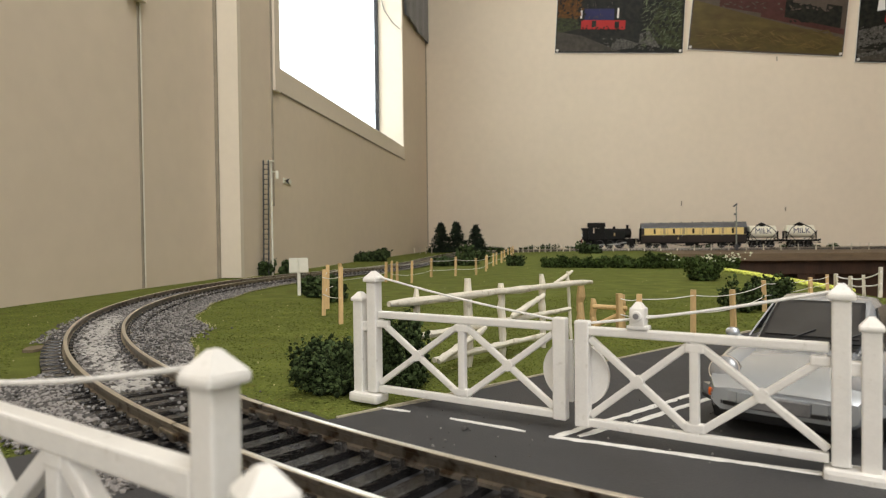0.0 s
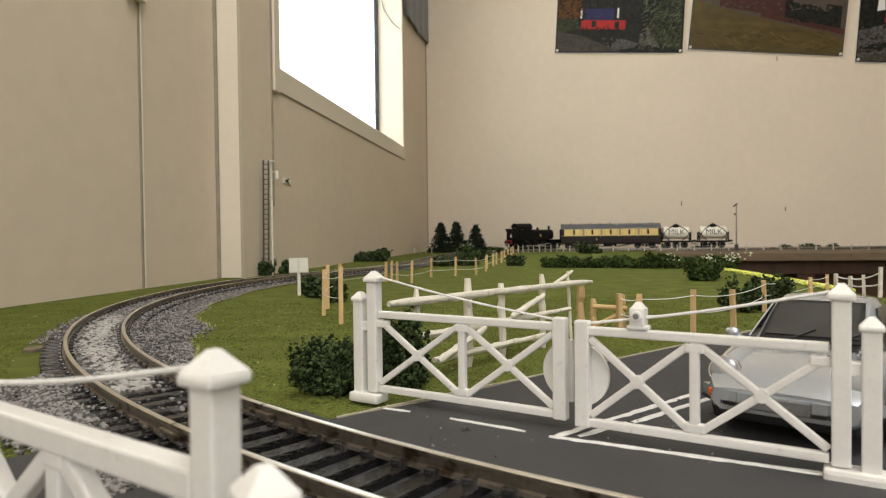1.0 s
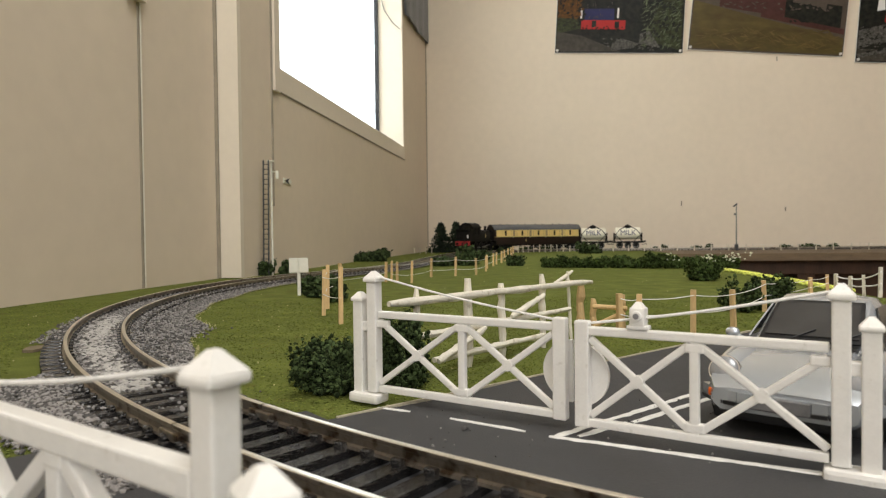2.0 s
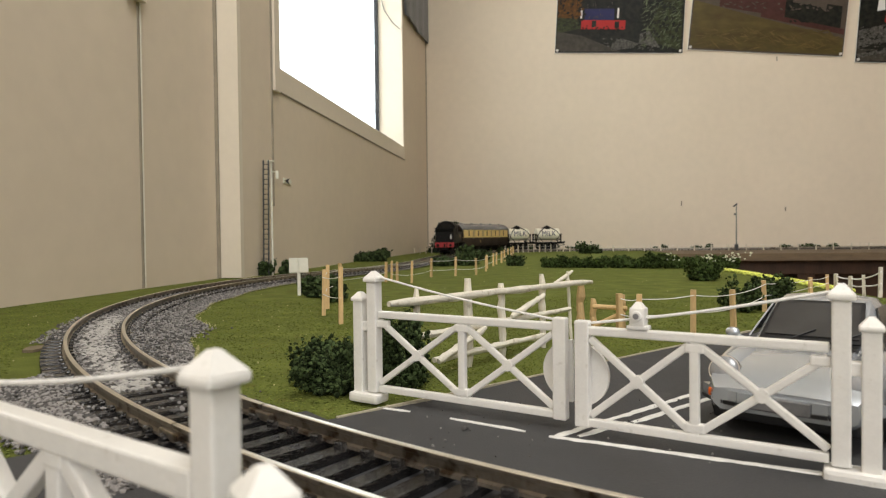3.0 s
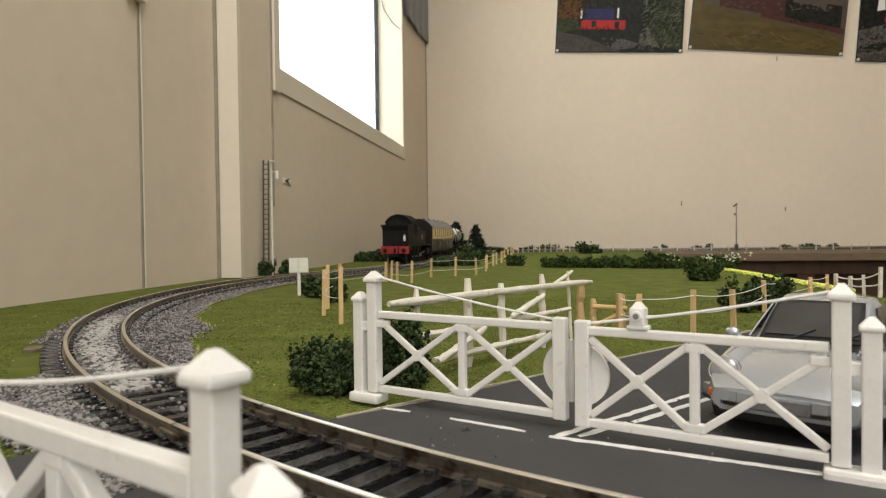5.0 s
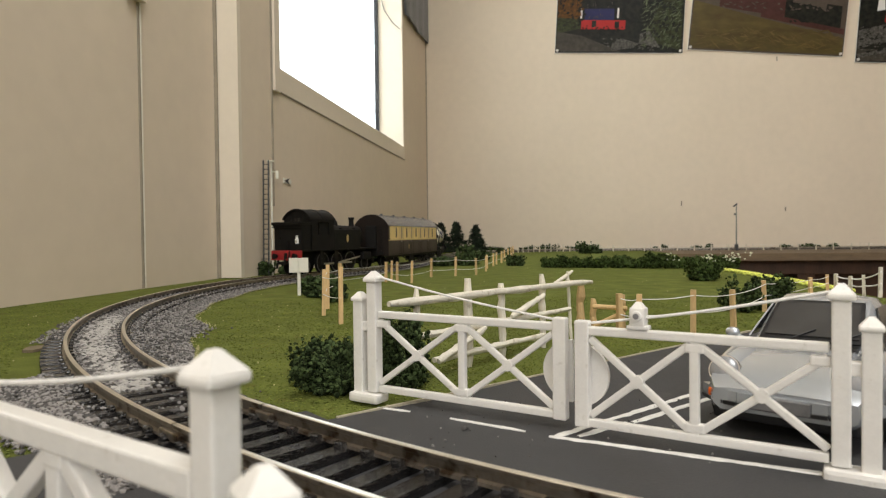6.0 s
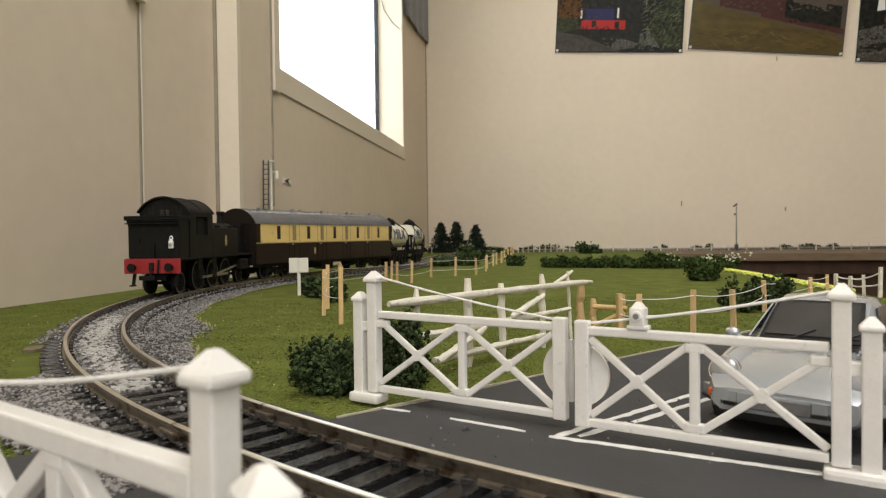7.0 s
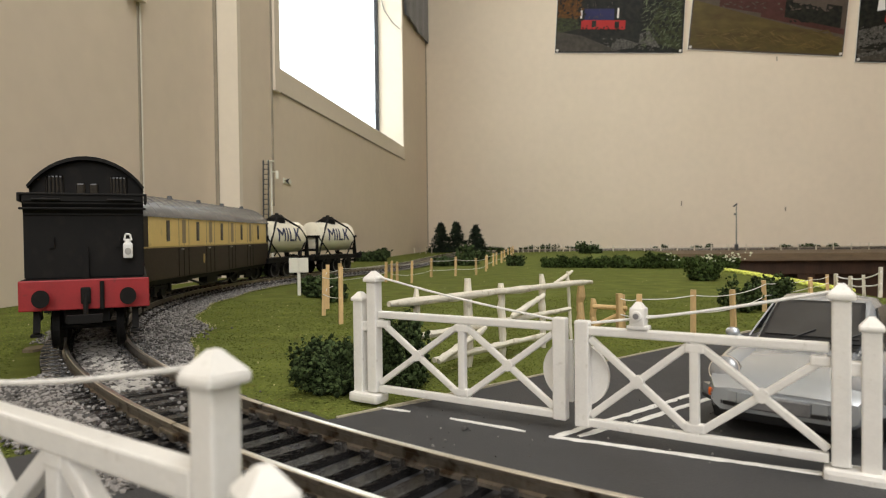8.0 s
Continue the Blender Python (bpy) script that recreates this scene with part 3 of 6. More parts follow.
def hinge_stand(m, label):
    """Shorter fixed post with a base plate and the arm that holds the gate; x points to the gate."""
    g = thing("gate_post", m, label, "post", "crossing gate posts")
    bm = B()
    box(bm, (0, 0, 0.0120), (0.0025, 0.0025, 0.0214), None, GB)
    part("post", bm, GATE_WHITE, g)
    bm = B()
    box(bm, (0, 0, 0.0228), (0.0032, 0.0032, 0.0008), None, GB)
    bmesh.ops.create_cone(bm, cap_ends=True, segments=4, radius1=0.0021, radius2=0.0006, depth=0.0013, matrix=Matrix.Translation((0, 0, 0.0238)) @ pose(0, 0, 0, 0, 0, 45))
    part("post_cap", bm, GATE_WHITE, g)
    bm = B()
    box(bm, (0.0020, 0, 0.0012), (0.0080, 0.0046, 0.0022), None, 0.0007)
    part("base_plate", bm, GATE_WHITE, g)
    bm = B()
    box(bm, (0.0022, 0, 0.0169), (0.0040, 0.0018, 0.0021), None, GB)
    part("hinge_arm", bm, GATE_WHITE, g)
    return g


def put_gate(x, y, ex, ey, gap, **kw):
    a = math.degrees(math.atan2(ey - y, ex - x))
    length = math.hypot(ex - x, ey - y)
    turn = kw.pop("turn", 0)
    m = pose(x, y, 0, 0, 0, a)
    gate("crossing_gate", m, length, kw.pop("label"), **kw)
    hinge_stand(m @ pose(0, 0, 0, 0, 0, turn) @ pose(-gap, 0, 0), "short white plastic gate post with cap and base plate")


put_gate(-0.0153, 0.1430, 0.0227, 0.1190, 0.0039, disc=0.0003, label="white plastic crossing gate with two crossed panels")
put_gate(0.0578, 0.0942, 0.0235, 0.1160, 0.0037, disc=0.0002, lamp=True, label="white plastic crossing gate with a lamp on its top rail")
put_gate(-0.0157, 0.0442, -0.0506, 0.0675, 0.0112, lift=0.0014, k=1.1, turn=-24, label="white plastic crossing gate with a cotton stay")

# ---- the train ----
def text_mesh(word, size, depth):
    cu = bpy.data.curves.new("lettering", "FONT")
    cu.body, cu.size, cu.extrude, cu.align_x, cu.align_y, cu.resolution_u = word, size, depth, "CENTER", "CENTER", 3
    ob = bpy.data.objects.new("lettering", cu)
    me = bpy.data.meshes.new_from_object(ob)
    bpy.data.objects.remove(ob)
    return me


def wheel_set(parent, x, r, gauge=0.0165, spokes=0, z=None, mat=UNDER, name="wheelset"):
    """Two flanged wheels on an axle. Its origin is the axle's middle, so that it can turn."""
    bm = B()
    for sgn in (-1, 1):
        y = sgn * gauge / 2
        rod(bm, (0, y - sgn * 0.0010, 0), (0, y - sgn * 0.0004, 0), r + 0.0007, seg=28)
        if spokes:
            prof = [(r, 0.001), (r - 0.0015, 0.001)]
            for i in range(28):
                a0, a1 = 2 * math.pi * i / 28, 2 * math.pi * (i + 1) / 28
                vs = [bm.verts.new((q * math.cos(a), y + sgn * h, q * math.sin(a))) for q, h in prof for a in (a0, a1)]
                bm.faces.new((vs[0], vs[1], vs[3], vs[2]))
            rod(bm, (0, y - sgn * 0.0004, 0), (0, y + sgn * 0.0010, 0), r, seg=28)
            rod(bm, (0, y + sgn * 0.0010, 0), (0, y + sgn * 0.0017, 0), r * 0.26, seg=12)
            for i in range(spokes):
                a = 2 * math.pi * i / spokes
                bar(bm, (0, y + sgn * 0.0011, 0), ((r - 0.0008) * math.cos(a), y + sgn * 0.0011, (r - 0.0008) * math.sin(a)), 0.0006, 0.0009, up=(0, 1, 0))
        else:
            rod(bm, (0, y - sgn * 0.0004, 0), (0, y + sgn * 0.0012, 0), r, seg=28)
            rod(bm, (0, y + sgn * 0.0012, 0), (0, y + sgn * 0.0017, 0), r * 0.3, seg=12)
    rod(bm, (0, -gauge / 2, 0), (0, gauge / 2, 0), 0.0010, seg=8)
    ob = part(name, bm, mat, parent)
    ob.matrix_basis = pose(x, 0, r if z is None else z)
    bm = B()
    for sgn in (-1, 1):
        y = sgn * gauge / 2
        for i in range(28):
            a0, a1 = 2 * math.pi * i / 28, 2 * math.pi * (i + 1) / 28
            vs = [bm.verts.new((q * math.cos(a), y + sgn * 0.00125, q * math.sin(a))) for q in (r + 0.0001, r - 0.0012) for a in (a0, a1)]
            bm.faces.new((vs[0], vs[1], vs[3], vs[2]))
    part("tyre", bm, DULL_STEEL, ob, "dull steel tyre")
    return ob, r


def buffers(parent, x, sgn, mat):
    for y in (-0.0110, 0.0110):
        bm = B()
        rod(bm, (x, y, 0.0137), (x + sgn * 0.0032, y, 0.0137), 0.0017, 0.0013, seg=12)
        rod(bm, (x + sgn * 0.0032, y, 0.0137), (x + sgn * 0.0040, y, 0.0137), 0.0022, seg=18)
        part("buffer", bm, mat, parent, smooth=True)


def arch(half, z0, rise, n=14):
    """Roof outline (y, z) from one eave over the crown to the other."""
    r = (half * half + rise * rise) / (2 * rise)
    a = math.asin(min(1.0, half / r))
    return [(r * math.sin(-a + 2 * a * i / n), z0 + rise - r + r * math.cos(-a + 2 * a * i / n)) for i in range(n + 1)]


def coupling(parent, x, sgn):
    bm = B()
    box(bm, (x + sgn * 0.004, 0, 0.0078), (0.0090, 0.0030, 0.0009), None, 0.0002)
    box(bm, (x + sgn * 0.0082, 0, 0.0086), (0.0010, 0.0090, 0.0022), None, 0.0002)
    part("coupling", bm, UNDER, parent)


def locomotive():
    g = thing("locomotive", Matrix(), "black tank steam locomotive running bunker first, red leading buffer beam", "locomotive")
    wheels = []
    bm = B()
    box(bm, (0, 0, 0.0177), (0.1160, 0.0325, 0.0011), None, 0.0002)
    part("running_plate", bm, LOCO_BLACK, g)
    bm = B()
    box(bm, (0, 0, 0.0120), (0.1080, 0.0118, 0.0105))
    part("chassis", bm, UNDER, g)
    for x, sgn in ((0.0580, 1), (-0.0580, -1)):
        bm = B()
        box(bm, (x, 0, 0.0143), (0.0012, 0.0335, 0.0076), None, 0.0003)
        # the rear beam is black to fit the camera's view, where no red shows
        part("buffer_beam", bm, BEAM_RED if sgn > 0 else LOCO_BLACK, g, "red painted buffer beam" if sgn > 0 else "")
        buffers(g, x, sgn, LOCO_BLACK)
        coupling(g, x - sgn * 0.002, sgn)
        bm = B()
        box(bm, (x + sgn * 0.0012, 0, 0.0140), (0.0016, 0.0026, 0.0042), None, 0.0004)
        rod(bm, (x + sgn * 0.0014, 0.0, 0.0150), (x + sgn * 0.0030, 0.0, 0.0080), 0.0007)
        rod(bm, (x + sgn * 0.0012, 0.0042, 0.0175), (x + sgn * 0.0022, 0.0042, 0.0105), 0.0006)
        part("hook_and_hose", bm, UNDER, g)
        for y in (-0.0128, 0.0128):
            bm = B()
            bar(bm, (x - sgn * 0.004, y, 0.0110), (x - sgn * 0.002, y, 0.0048), 0.0008, 0.0018)
            box(bm, (x - sgn * 0.0015, y, 0.0043), (0.0030, 0.0026, 0.0007))
            part("guard_iron", bm, UNDER, g)
    # bunker with its flared top, lamp irons and lamp
    bm = B()
    prism(bm, [(0.0440, 0.0182), (0.0560, 0.0182), (0.0560, 0.0345), (0.0580, 0.0375), (0.0580, 0.0398), (0.0440, 0.0398)], -0.0155, 0.0155, "y")
    bmesh.ops.bevel(bm, geom=[e for e in bm.edges], offset=0.0004, segments=2, affect="EDGES")
    bunker = part("bunker", bm, LOCO_BLACK, g)
    bm = B()
    for z in (0.0360, 0.0396):
        box(bm, (0.0578, 0, z), (0.0011, 0.0325, 0.0006), None, 0.0002)
    for y in (-0.0162, 0.0162):
        box(bm, (0.0510, y, 0.0388), (0.0145, 0.0008, 0.0022), None, 0.0002)
    part("bunker_beading", bm, LOCO_BLACK, bunker)
    bm = B()
    for y in (-0.0095, 0.0095):
        rod(bm, (0.0588, y - 0.0035, 0.0382), (0.0588, y + 0.0035, 0.0382), 0.00035)
    for y, z in ((-0.0085, 0.0275), (0.0, 0.0250), (0.0085, 0.0275)):
        box(bm, (0.0566, y, z), (0.0010, 0.0012, 0.0026))
    bar(bm, (0.0566, 0.0, 0.0180), (0.0566, 0.0, 0.0250), 0.0016, 0.0014, up=(0, 1, 0))
    part("handrail", bm, LOCO_BLACK, bunker)
    bm = B()
    box(bm, (0.0576, 0.0112, 0.0252), (0.0022, 0.0026, 0.0040), None, 0.0005)
    rod(bm, (0.0576, 0.0112, 0.0270), (0.0576, 0.0112, 0.0282), 0.0010, 0.0006)
    for sy in (-0.0010, 0.0010):
        rod(bm, (0.0576, 0.0112 + sy, 0.0278), (0.0576, 0.0112 + sy * 0.6, 0.0294), 0.00028)
    rod(bm, (0.0576, 0.0106, 0.0294), (0.0576, 0.0118, 0.0294), 0.00028)
    lamp = part("tail_lamp", bm, LAMP_WHITE, g, "white tail lamp")
    bm = B()
    rod(bm, (0.0586, 0.0112, 0.0250), (0.0590, 0.0112, 0.0250), 0.0009, seg=12)
    part("lens", bm, STEEL, lamp)
    # cab
    for y in (-0.0152, 0.0152):
        bm = B()
        for x0, x1, z0, z1 in ((0.0110, 0.0430, 0.0182, 0.0300), (0.0110, 0.0185, 0.0300, 0.0428), (0.0345, 0.0430, 0.0300, 0.0428), (0.0185, 0.0345, 0.0400, 0.0428)):
            box(bm, ((x0 + x1) / 2, y, (z0 + z1) / 2), (x1 - x0, 0.0008, z1 - z0))
        part("cab_side", bm, LOCO_BLACK, g)
    # black box added inside the cab so that its openings look shaded
    bm = B()
    box(bm, (0.0210, 0, 0.0290), (0.0190, 0.0285, 0.0210))
    part("backhead", bm, UNDER, g)
    roof = arch(0.0158, 0.0425, 0.0078)
    for x in (0.0112, 0.0425):
        bm = B()
        wall = [(-0.0152, 0.0180), *arch(0.0152, 0.0425, 0.0072), (0.0152, 0.0180)]
        prism(bm, wall, x - 0.0005, x + 0.0005, "x")
        ends = part("cab_end", bm, LOCO_BLACK, g)
    bm = B()
    prism(bm, roof + [(y, z - 0.0007) for y, z in roof[::-1]], 0.0090, 0.0455, "x")
    cabroof = part("cab_roof", bm, LOCO_BLACK, g, smooth=True)
    bm = B()
    for x in (0.0100, 0.0270, 0.0448):
        rib = arch(0.0160, 0.0426, 0.0080)
        prism(bm, rib + [(y, z - 0.0004) for y, z in rib[::-1]], x - 0.0004, x + 0.0004, "x")
    part("roof_rib", bm, LOCO_BLACK, cabroof)
    for y, z, w, hh in ((-0.0088, 0.0428, 0.0050, 0.0052), (0.0088, 0.0428, 0.0050, 0.0052), (-0.0018, 0.0418, 0.0024, 0.0034), (0.0018, 0.0418, 0.0024, 0.0034)):
        bm = B()
        box(bm, (0.0430, y, z), (0.0006, w, hh), None, 0.0005)
        part("cab_window", bm, DARK_GLASS, ends, "dark cab spectacle")
    for y0 in (-0.0088, 0.0088):
        bm = B()
        for k in range(5):
            y = y0 - 0.0020 + 0.0010 * k
            rod(bm, (0.0436, y, 0.0400), (0.0436, y, 0.0456), 0.00018, seg=6)
        part("window_bars", bm, LOCO_BLACK, ends, "thin protective bars")
    # tanks, boiler and its mountings
    for y in (-0.0128, 0.0128):
        bm = B()
        box(bm, (-0.0100, y, 0.0262), (0.0420, 0.0056, 0.0162), None, 0.0007)
        tank = part("side_tank", bm, LOCO_GREEN, g)
        bm = B()
        sgn = 1 if y > 0 else -1
        prism(bm, [(-0.0095 + 0.0017 * math.cos(a), 0.0268 + 0.0033 * math.sin(a)) for a in [2 * math.pi * i / 16 for i in range(16)]], y + sgn * 0.0028, y + sgn * 0.0030, "y")
        part("crest", bm, GOLD, tank, "small gold crest")
        bm = B()
        for k in range(11):
            for z in (0.0188, 0.0336):
                rod(bm, (-0.0290 + 0.0037 * k, y + sgn * 0.0027, z), (-0.0290 + 0.0037 * k, y + sgn * 0.0030, z), 0.00028, seg=6)
        part("rivets", bm, LOCO_GREEN, tank)
    bm = B()
    rod(bm, (0.0112, 0, 0.0290), (-0.0310, 0, 0.0288), 0.0098, 0.0090, seg=28)
    boiler = part("boiler", bm, LOCO_BLACK, g, smooth=True)
    bm = B()
    rod(bm, (-0.0310, 0, 0.0285), (-0.0440, 0, 0.0285), 0.0094, seg=28)
    smoke = part("smokebox", bm, LOCO_BLACK, g, smooth=True)
    bm = B()
    rod(bm, (-0.0440, 0, 0.0285), (-0.0453, 0, 0.0285), 0.0078, 0.0060, seg=28)
    rod(bm, (-0.0453, 0, 0.0285), (-0.0465, 0, 0.0285), 0.0011, seg=10)
    part("smokebox_door", bm, LOCO_BLACK, smoke)
    bm = B()
    for z, ra, rb, h in ((0.0372, 0.0040, 0.0027, 0.0020), (0.0402, 0.0026, 0.0023, 0.0045), (0.0434, 0.0023, 0.0031, 0.0022), (0.0449, 0.0031, 0.0027, 0.0008)):
        bmesh.ops.create_cone(bm, cap_ends=True, segments=20, radius1=ra, radius2=rb, depth=h, matrix=Matrix.Translation((-0.0375, 0, z)))
    part("chimney", bm, LOCO_BLACK, g, smooth=True)
    bm = B()
    for z, ra, rb, h in ((0.0380, 0.0038, 0.0030, 0.0024), (0.0402, 0.0030, 0.0025, 0.0024), (0.0420, 0.0025, 0.0012, 0.0014)):
        bmesh.ops.create_cone(bm, cap_ends=True, segments=20, radius1=ra, radius2=rb, depth=h, matrix=Matrix.Translation((-0.0100, 0, z)))
    part("safety_valve", bm, LOCO_BLACK, g, smooth=True)
    for x in (-0.0240, -0.0030):
        for y in (-0.0125, 0.0125):
            bm = B()
            rod(bm, (x, y, 0.0343), (x, y, 0.0356), 0.0016, seg=14)
            part("tank_filler", bm, LOCO_BLACK, g)
    for sgn in (-1, 1):
        bm = B()
        box(bm, (-0.0420, sgn * 0.0135, 0.0115), (0.0130, 0.0058, 0.0068), None, 0.0012)
        part("cylinder", bm, LOCO_BLACK, g)
        bm = B()
        for x in (0.0290, 0.0080):
            box(bm, (x, sgn * 0.0150, 0.0115), (0.0050, 0.0006, 0.0120))
            for z in (0.0060, 0.0110):
                box(bm, (x, sgn * 0.0155, z), (0.0054, 0.0018, 0.0005))
        part("cab_steps", bm, LOCO_BLACK, g)
        bm = B()
        bar(bm, (-0.0220, sgn * 0.0112, 0.0065), (0.0220, sgn * 0.0112, 0.0065), 0.0014, 0.0006)
        bar(bm, (-0.0340, sgn * 0.0125, 0.0110), (0.0, sgn * 0.0122, 0.0070), 0.0012, 0.0006)
        part("coupling_rod", bm, STEEL, g, "bright steel rods")
    for x in (-0.0210, 0.0, 0.0210):
        wheels.append(wheel_set(g, x, 0.0090, spokes=14, name="driving_wheelset"))
    for x in (-0.0450, 0.0450):
        wheels.append(wheel_set(g, x, 0.0062, spokes=10, name="carrying_wheelset"))
    for ob in g.children:
        if "wheelset" in ob.name:
            ob.location.x *= 1.017
        else:
            ob.matrix_basis = Matrix.Diagonal((1.017, 0.96, 1.10, 1)) @ Matrix.Translation((0, 0, 0.0006)) @ ob.matrix_basis
    return g, wheels


def coach():
    L, W = 0.207, 0.0358
    g = thing("parcels_coach", Matrix(), "chocolate and cream bogie parcels coach with grey roof", "coach")
    h = L / 2
    bm = B()
    box(bm, (0, 0, 0.0185), (L, W, 0.0150), None, 0.0004)
    lower = part("lower_body", bm, COACH_BROWN, g, "chocolate brown lower body")
    bm = B()
    box(bm, (0, 0, 0.0330), (L - 0.0100, W + 0.0003, 0.0140), None, 0.0003)
    upper = part("upper_body", bm, COACH_CREAM, g, "cream upper panels")
    for sgn in (-1, 1):
        bm = B()
        wall = [(-W / 2, 0.0110), (-W / 2, 0.0400), *arch(W / 2, 0.0400, 0.0098)[1:-1], (W / 2, 0.0400), (W / 2, 0.0110)]
        prism(bm, wall, sgn * h - 0.0006, sgn * h + 0.0006, "x")
        end = part("body_end", bm, COACH_END, g, "dark brown coach end")
        bm = B()
        box(bm, (sgn * (h + 0.0022), 0, 0.0260), (0.0040, 0.0115, 0.0270), None, 0.0012)
        part("gangway", bm, UNDER, end, "black corridor connection")
        for y in (-0.0105, 0.0105):
            bm = B()
            rod(bm, (sgn * (h + 0.0010), y, 0.0130), (sgn * (h + 0.0010), y, 0.0420), 0.0004)
            part("end_pipe", bm, UNDER, end)
        buffers(g, sgn * h, sgn, UNDER)
        coupling(g, sgn * (h - 0.002), sgn)
    bm = B()
    roof = arch(W / 2 + 0.0006, 0.0396, 0.0108, 20)
    prism(bm, roof + [(roof[-1][0], 0.0393), (roof[0][0], 0.0393)], -h - 0.0008, h + 0.0008, "x")
    top = part("roof", bm, COACH_ROOF, g, "grey moulded roof", smooth=True)
    for sgn in (-1, 1):
        bm = B()
        prism(bm, roof + [(roof[-1][0], 0.0393), (roof[0][0], 0.0393)], sgn * h + sgn * 0.0009, sgn * h + sgn * 0.0014, "x")
        part("roof_end", bm, COACH_END, top, "dark end of the roof")
    for i in range(22):
        x = -h + 0.006 + i * (L - 0.012) / 21
        bm = B()
        rib = arch(W / 2 + 0.0007, 0.0397, 0.0109, 12)
        prism(bm, rib + [(y, z - 0.0005) for y, z in rib[::-1]], x - 0.0003, x + 0.0003, "x")
        part("roof_rib", bm, COACH_ROOF, top)
    for i in range(9):
        x = -h + 0.0195 + i * 0.0210
        for y in ((-0.004,) if i % 2 else (0.004,)):
            bm = B()
            rod(bm, (x, y, 0.0495), (x, y, 0.0515), 0.0016, 0.0012, seg=10)
            part("roof_vent", bm, COACH_ROOF, top)
    # windows, paired doors and door lines on both sides
    for sgn in (-1, 1):
        y = sgn * W / 2
        for x in (-0.0774, -0.0387, 0.0, 0.0387, 0.0774):
            bm = B()
            box(bm, (x, y, 0.0332), (0.0042, 0.0005, 0.0098), None, 0.0002)
            fr = part("window", bm, COACH_BROWN, upper, "narrow dark window")
            bm = B()
            box(bm, (x, y + sgn * 0.0002, 0.0332), (0.0030, 0.0005, 0.0086))
            part("pane", bm, DARK_GLASS, fr)
        for x in (-0.0580, -0.0193, 0.0193, 0.0580):
            for d, w in ((-0.0065, 0.0005), (0.0, 0.0006), (0.0065, 0.0005), (-0.0014, 0.0016), (0.0014, 0.0016)):
                bm = B()
                box(bm, (x + d, y + (sgn * 0.0001 if w > 0.001 else 0), 0.0330), (w, 0.0005, 0.0134 if w < 0.001 else 0.0112))
                part("door_strip", bm, GREY_LINE, upper, "grey-brown door strip")
            for d in (-0.0065, 0.0, 0.0065):
                bm = B()
                box(bm, (x + d, y, 0.0185), (0.0004, 0.0004, 0.0140))
                part("door_joint", bm, UNDER, lower)
            bm = B()
            rod(bm, (x + 0.0012, y + sgn * 0.0004, 0.0245), (x + 0.0032, y + sgn * 0.0004, 0.0245), 0.0004)
            part("door_handle", bm, STEEL, lower)
        bm = B()
        box(bm, (0, y, 0.0258), (L, 0.0006, 0.0007))
        part("waist_line", bm, GOLD, lower, "thin gold line")
        bm = B()
        prism(bm, [(0.030 + 0.0012 * math.cos(a), 0.0190 + 0.0026 * math.sin(a)) for a in [2 * math.pi * i / 14 for i in range(14)]], y + sgn * 0.0001, y + sgn * 0.0004, "y")
        part("crest", bm, GOLD, lower, "small pale crest")
        bm = B()
        box(bm, (0, sgn * 0.0148, 0.0098), (L, 0.0012, 0.0022))
        part("sole_bar", bm, UNDER, g)
        bm = B()
        for a, b in (((-0.045, 0.0090), (-0.020, 0.0045)), ((-0.020, 0.0045), (0.020, 0.0045)), ((0.020, 0.0045), (0.045, 0.0090)), ((-0.020, 0.0045), (-0.020, 0.0090)), ((0.020, 0.0045), (0.020, 0.0090))):
            bar(bm, (a[0], sgn * 0.0140, a[1]), (b[0], sgn * 0.0140, b[1]), 0.0010, 0.0008)
        part("truss", bm, UNDER, g)
        bm = B()
        box(bm, (0.006 * sgn, sgn * 0.0115, 0.0062), (0.0180, 0.0050, 0.0050), None, 0.0004)
        part("battery_box", bm, UNDER, g)
    bm = B()
    box(bm, (0, 0, 0.0330), (L - 0.0004, W - 0.0002, 0.0142))
    part("corner_panels", bm, COACH_BROWN, g, "brown corner panels")
    for ob in g.children:
        ob.matrix_basis = Matrix.Diagonal((1, 1, 1.07, 1)) @ ob.matrix_basis
    wheels, bogies = [], []
    for x in (-0.0735, 0.0735):
        bm = B()
        box(bm, (0, 0, 0.0072), (0.0100, 0.0200, 0.0024))
        for y in (-0.0112, 0.0112):
            bar(bm, (-0.0190, y, 0.0066), (0.0190, y, 0.0066), 0.0030, 0.0012, 0.0003)
            for d in (-0.0150, 0.0150):
                box(bm, (d, y * 1.06, 0.0062), (0.0040, 0.0020, 0.0052), None, 0.0005)
            box(bm, (0, y * 1.06, 0.0048), (0.0090, 0.0018, 0.0036), None, 0.0005)
        b = part("bogie", bm, UNDER, g)
        b.matrix_basis = pose(x, 0, 0)
        bogies.append((b, x))
        for d in (-0.0150, 0.0150):
            wheels.append(wheel_set(b, d, 0.0062))
    return g, wheels, bogies


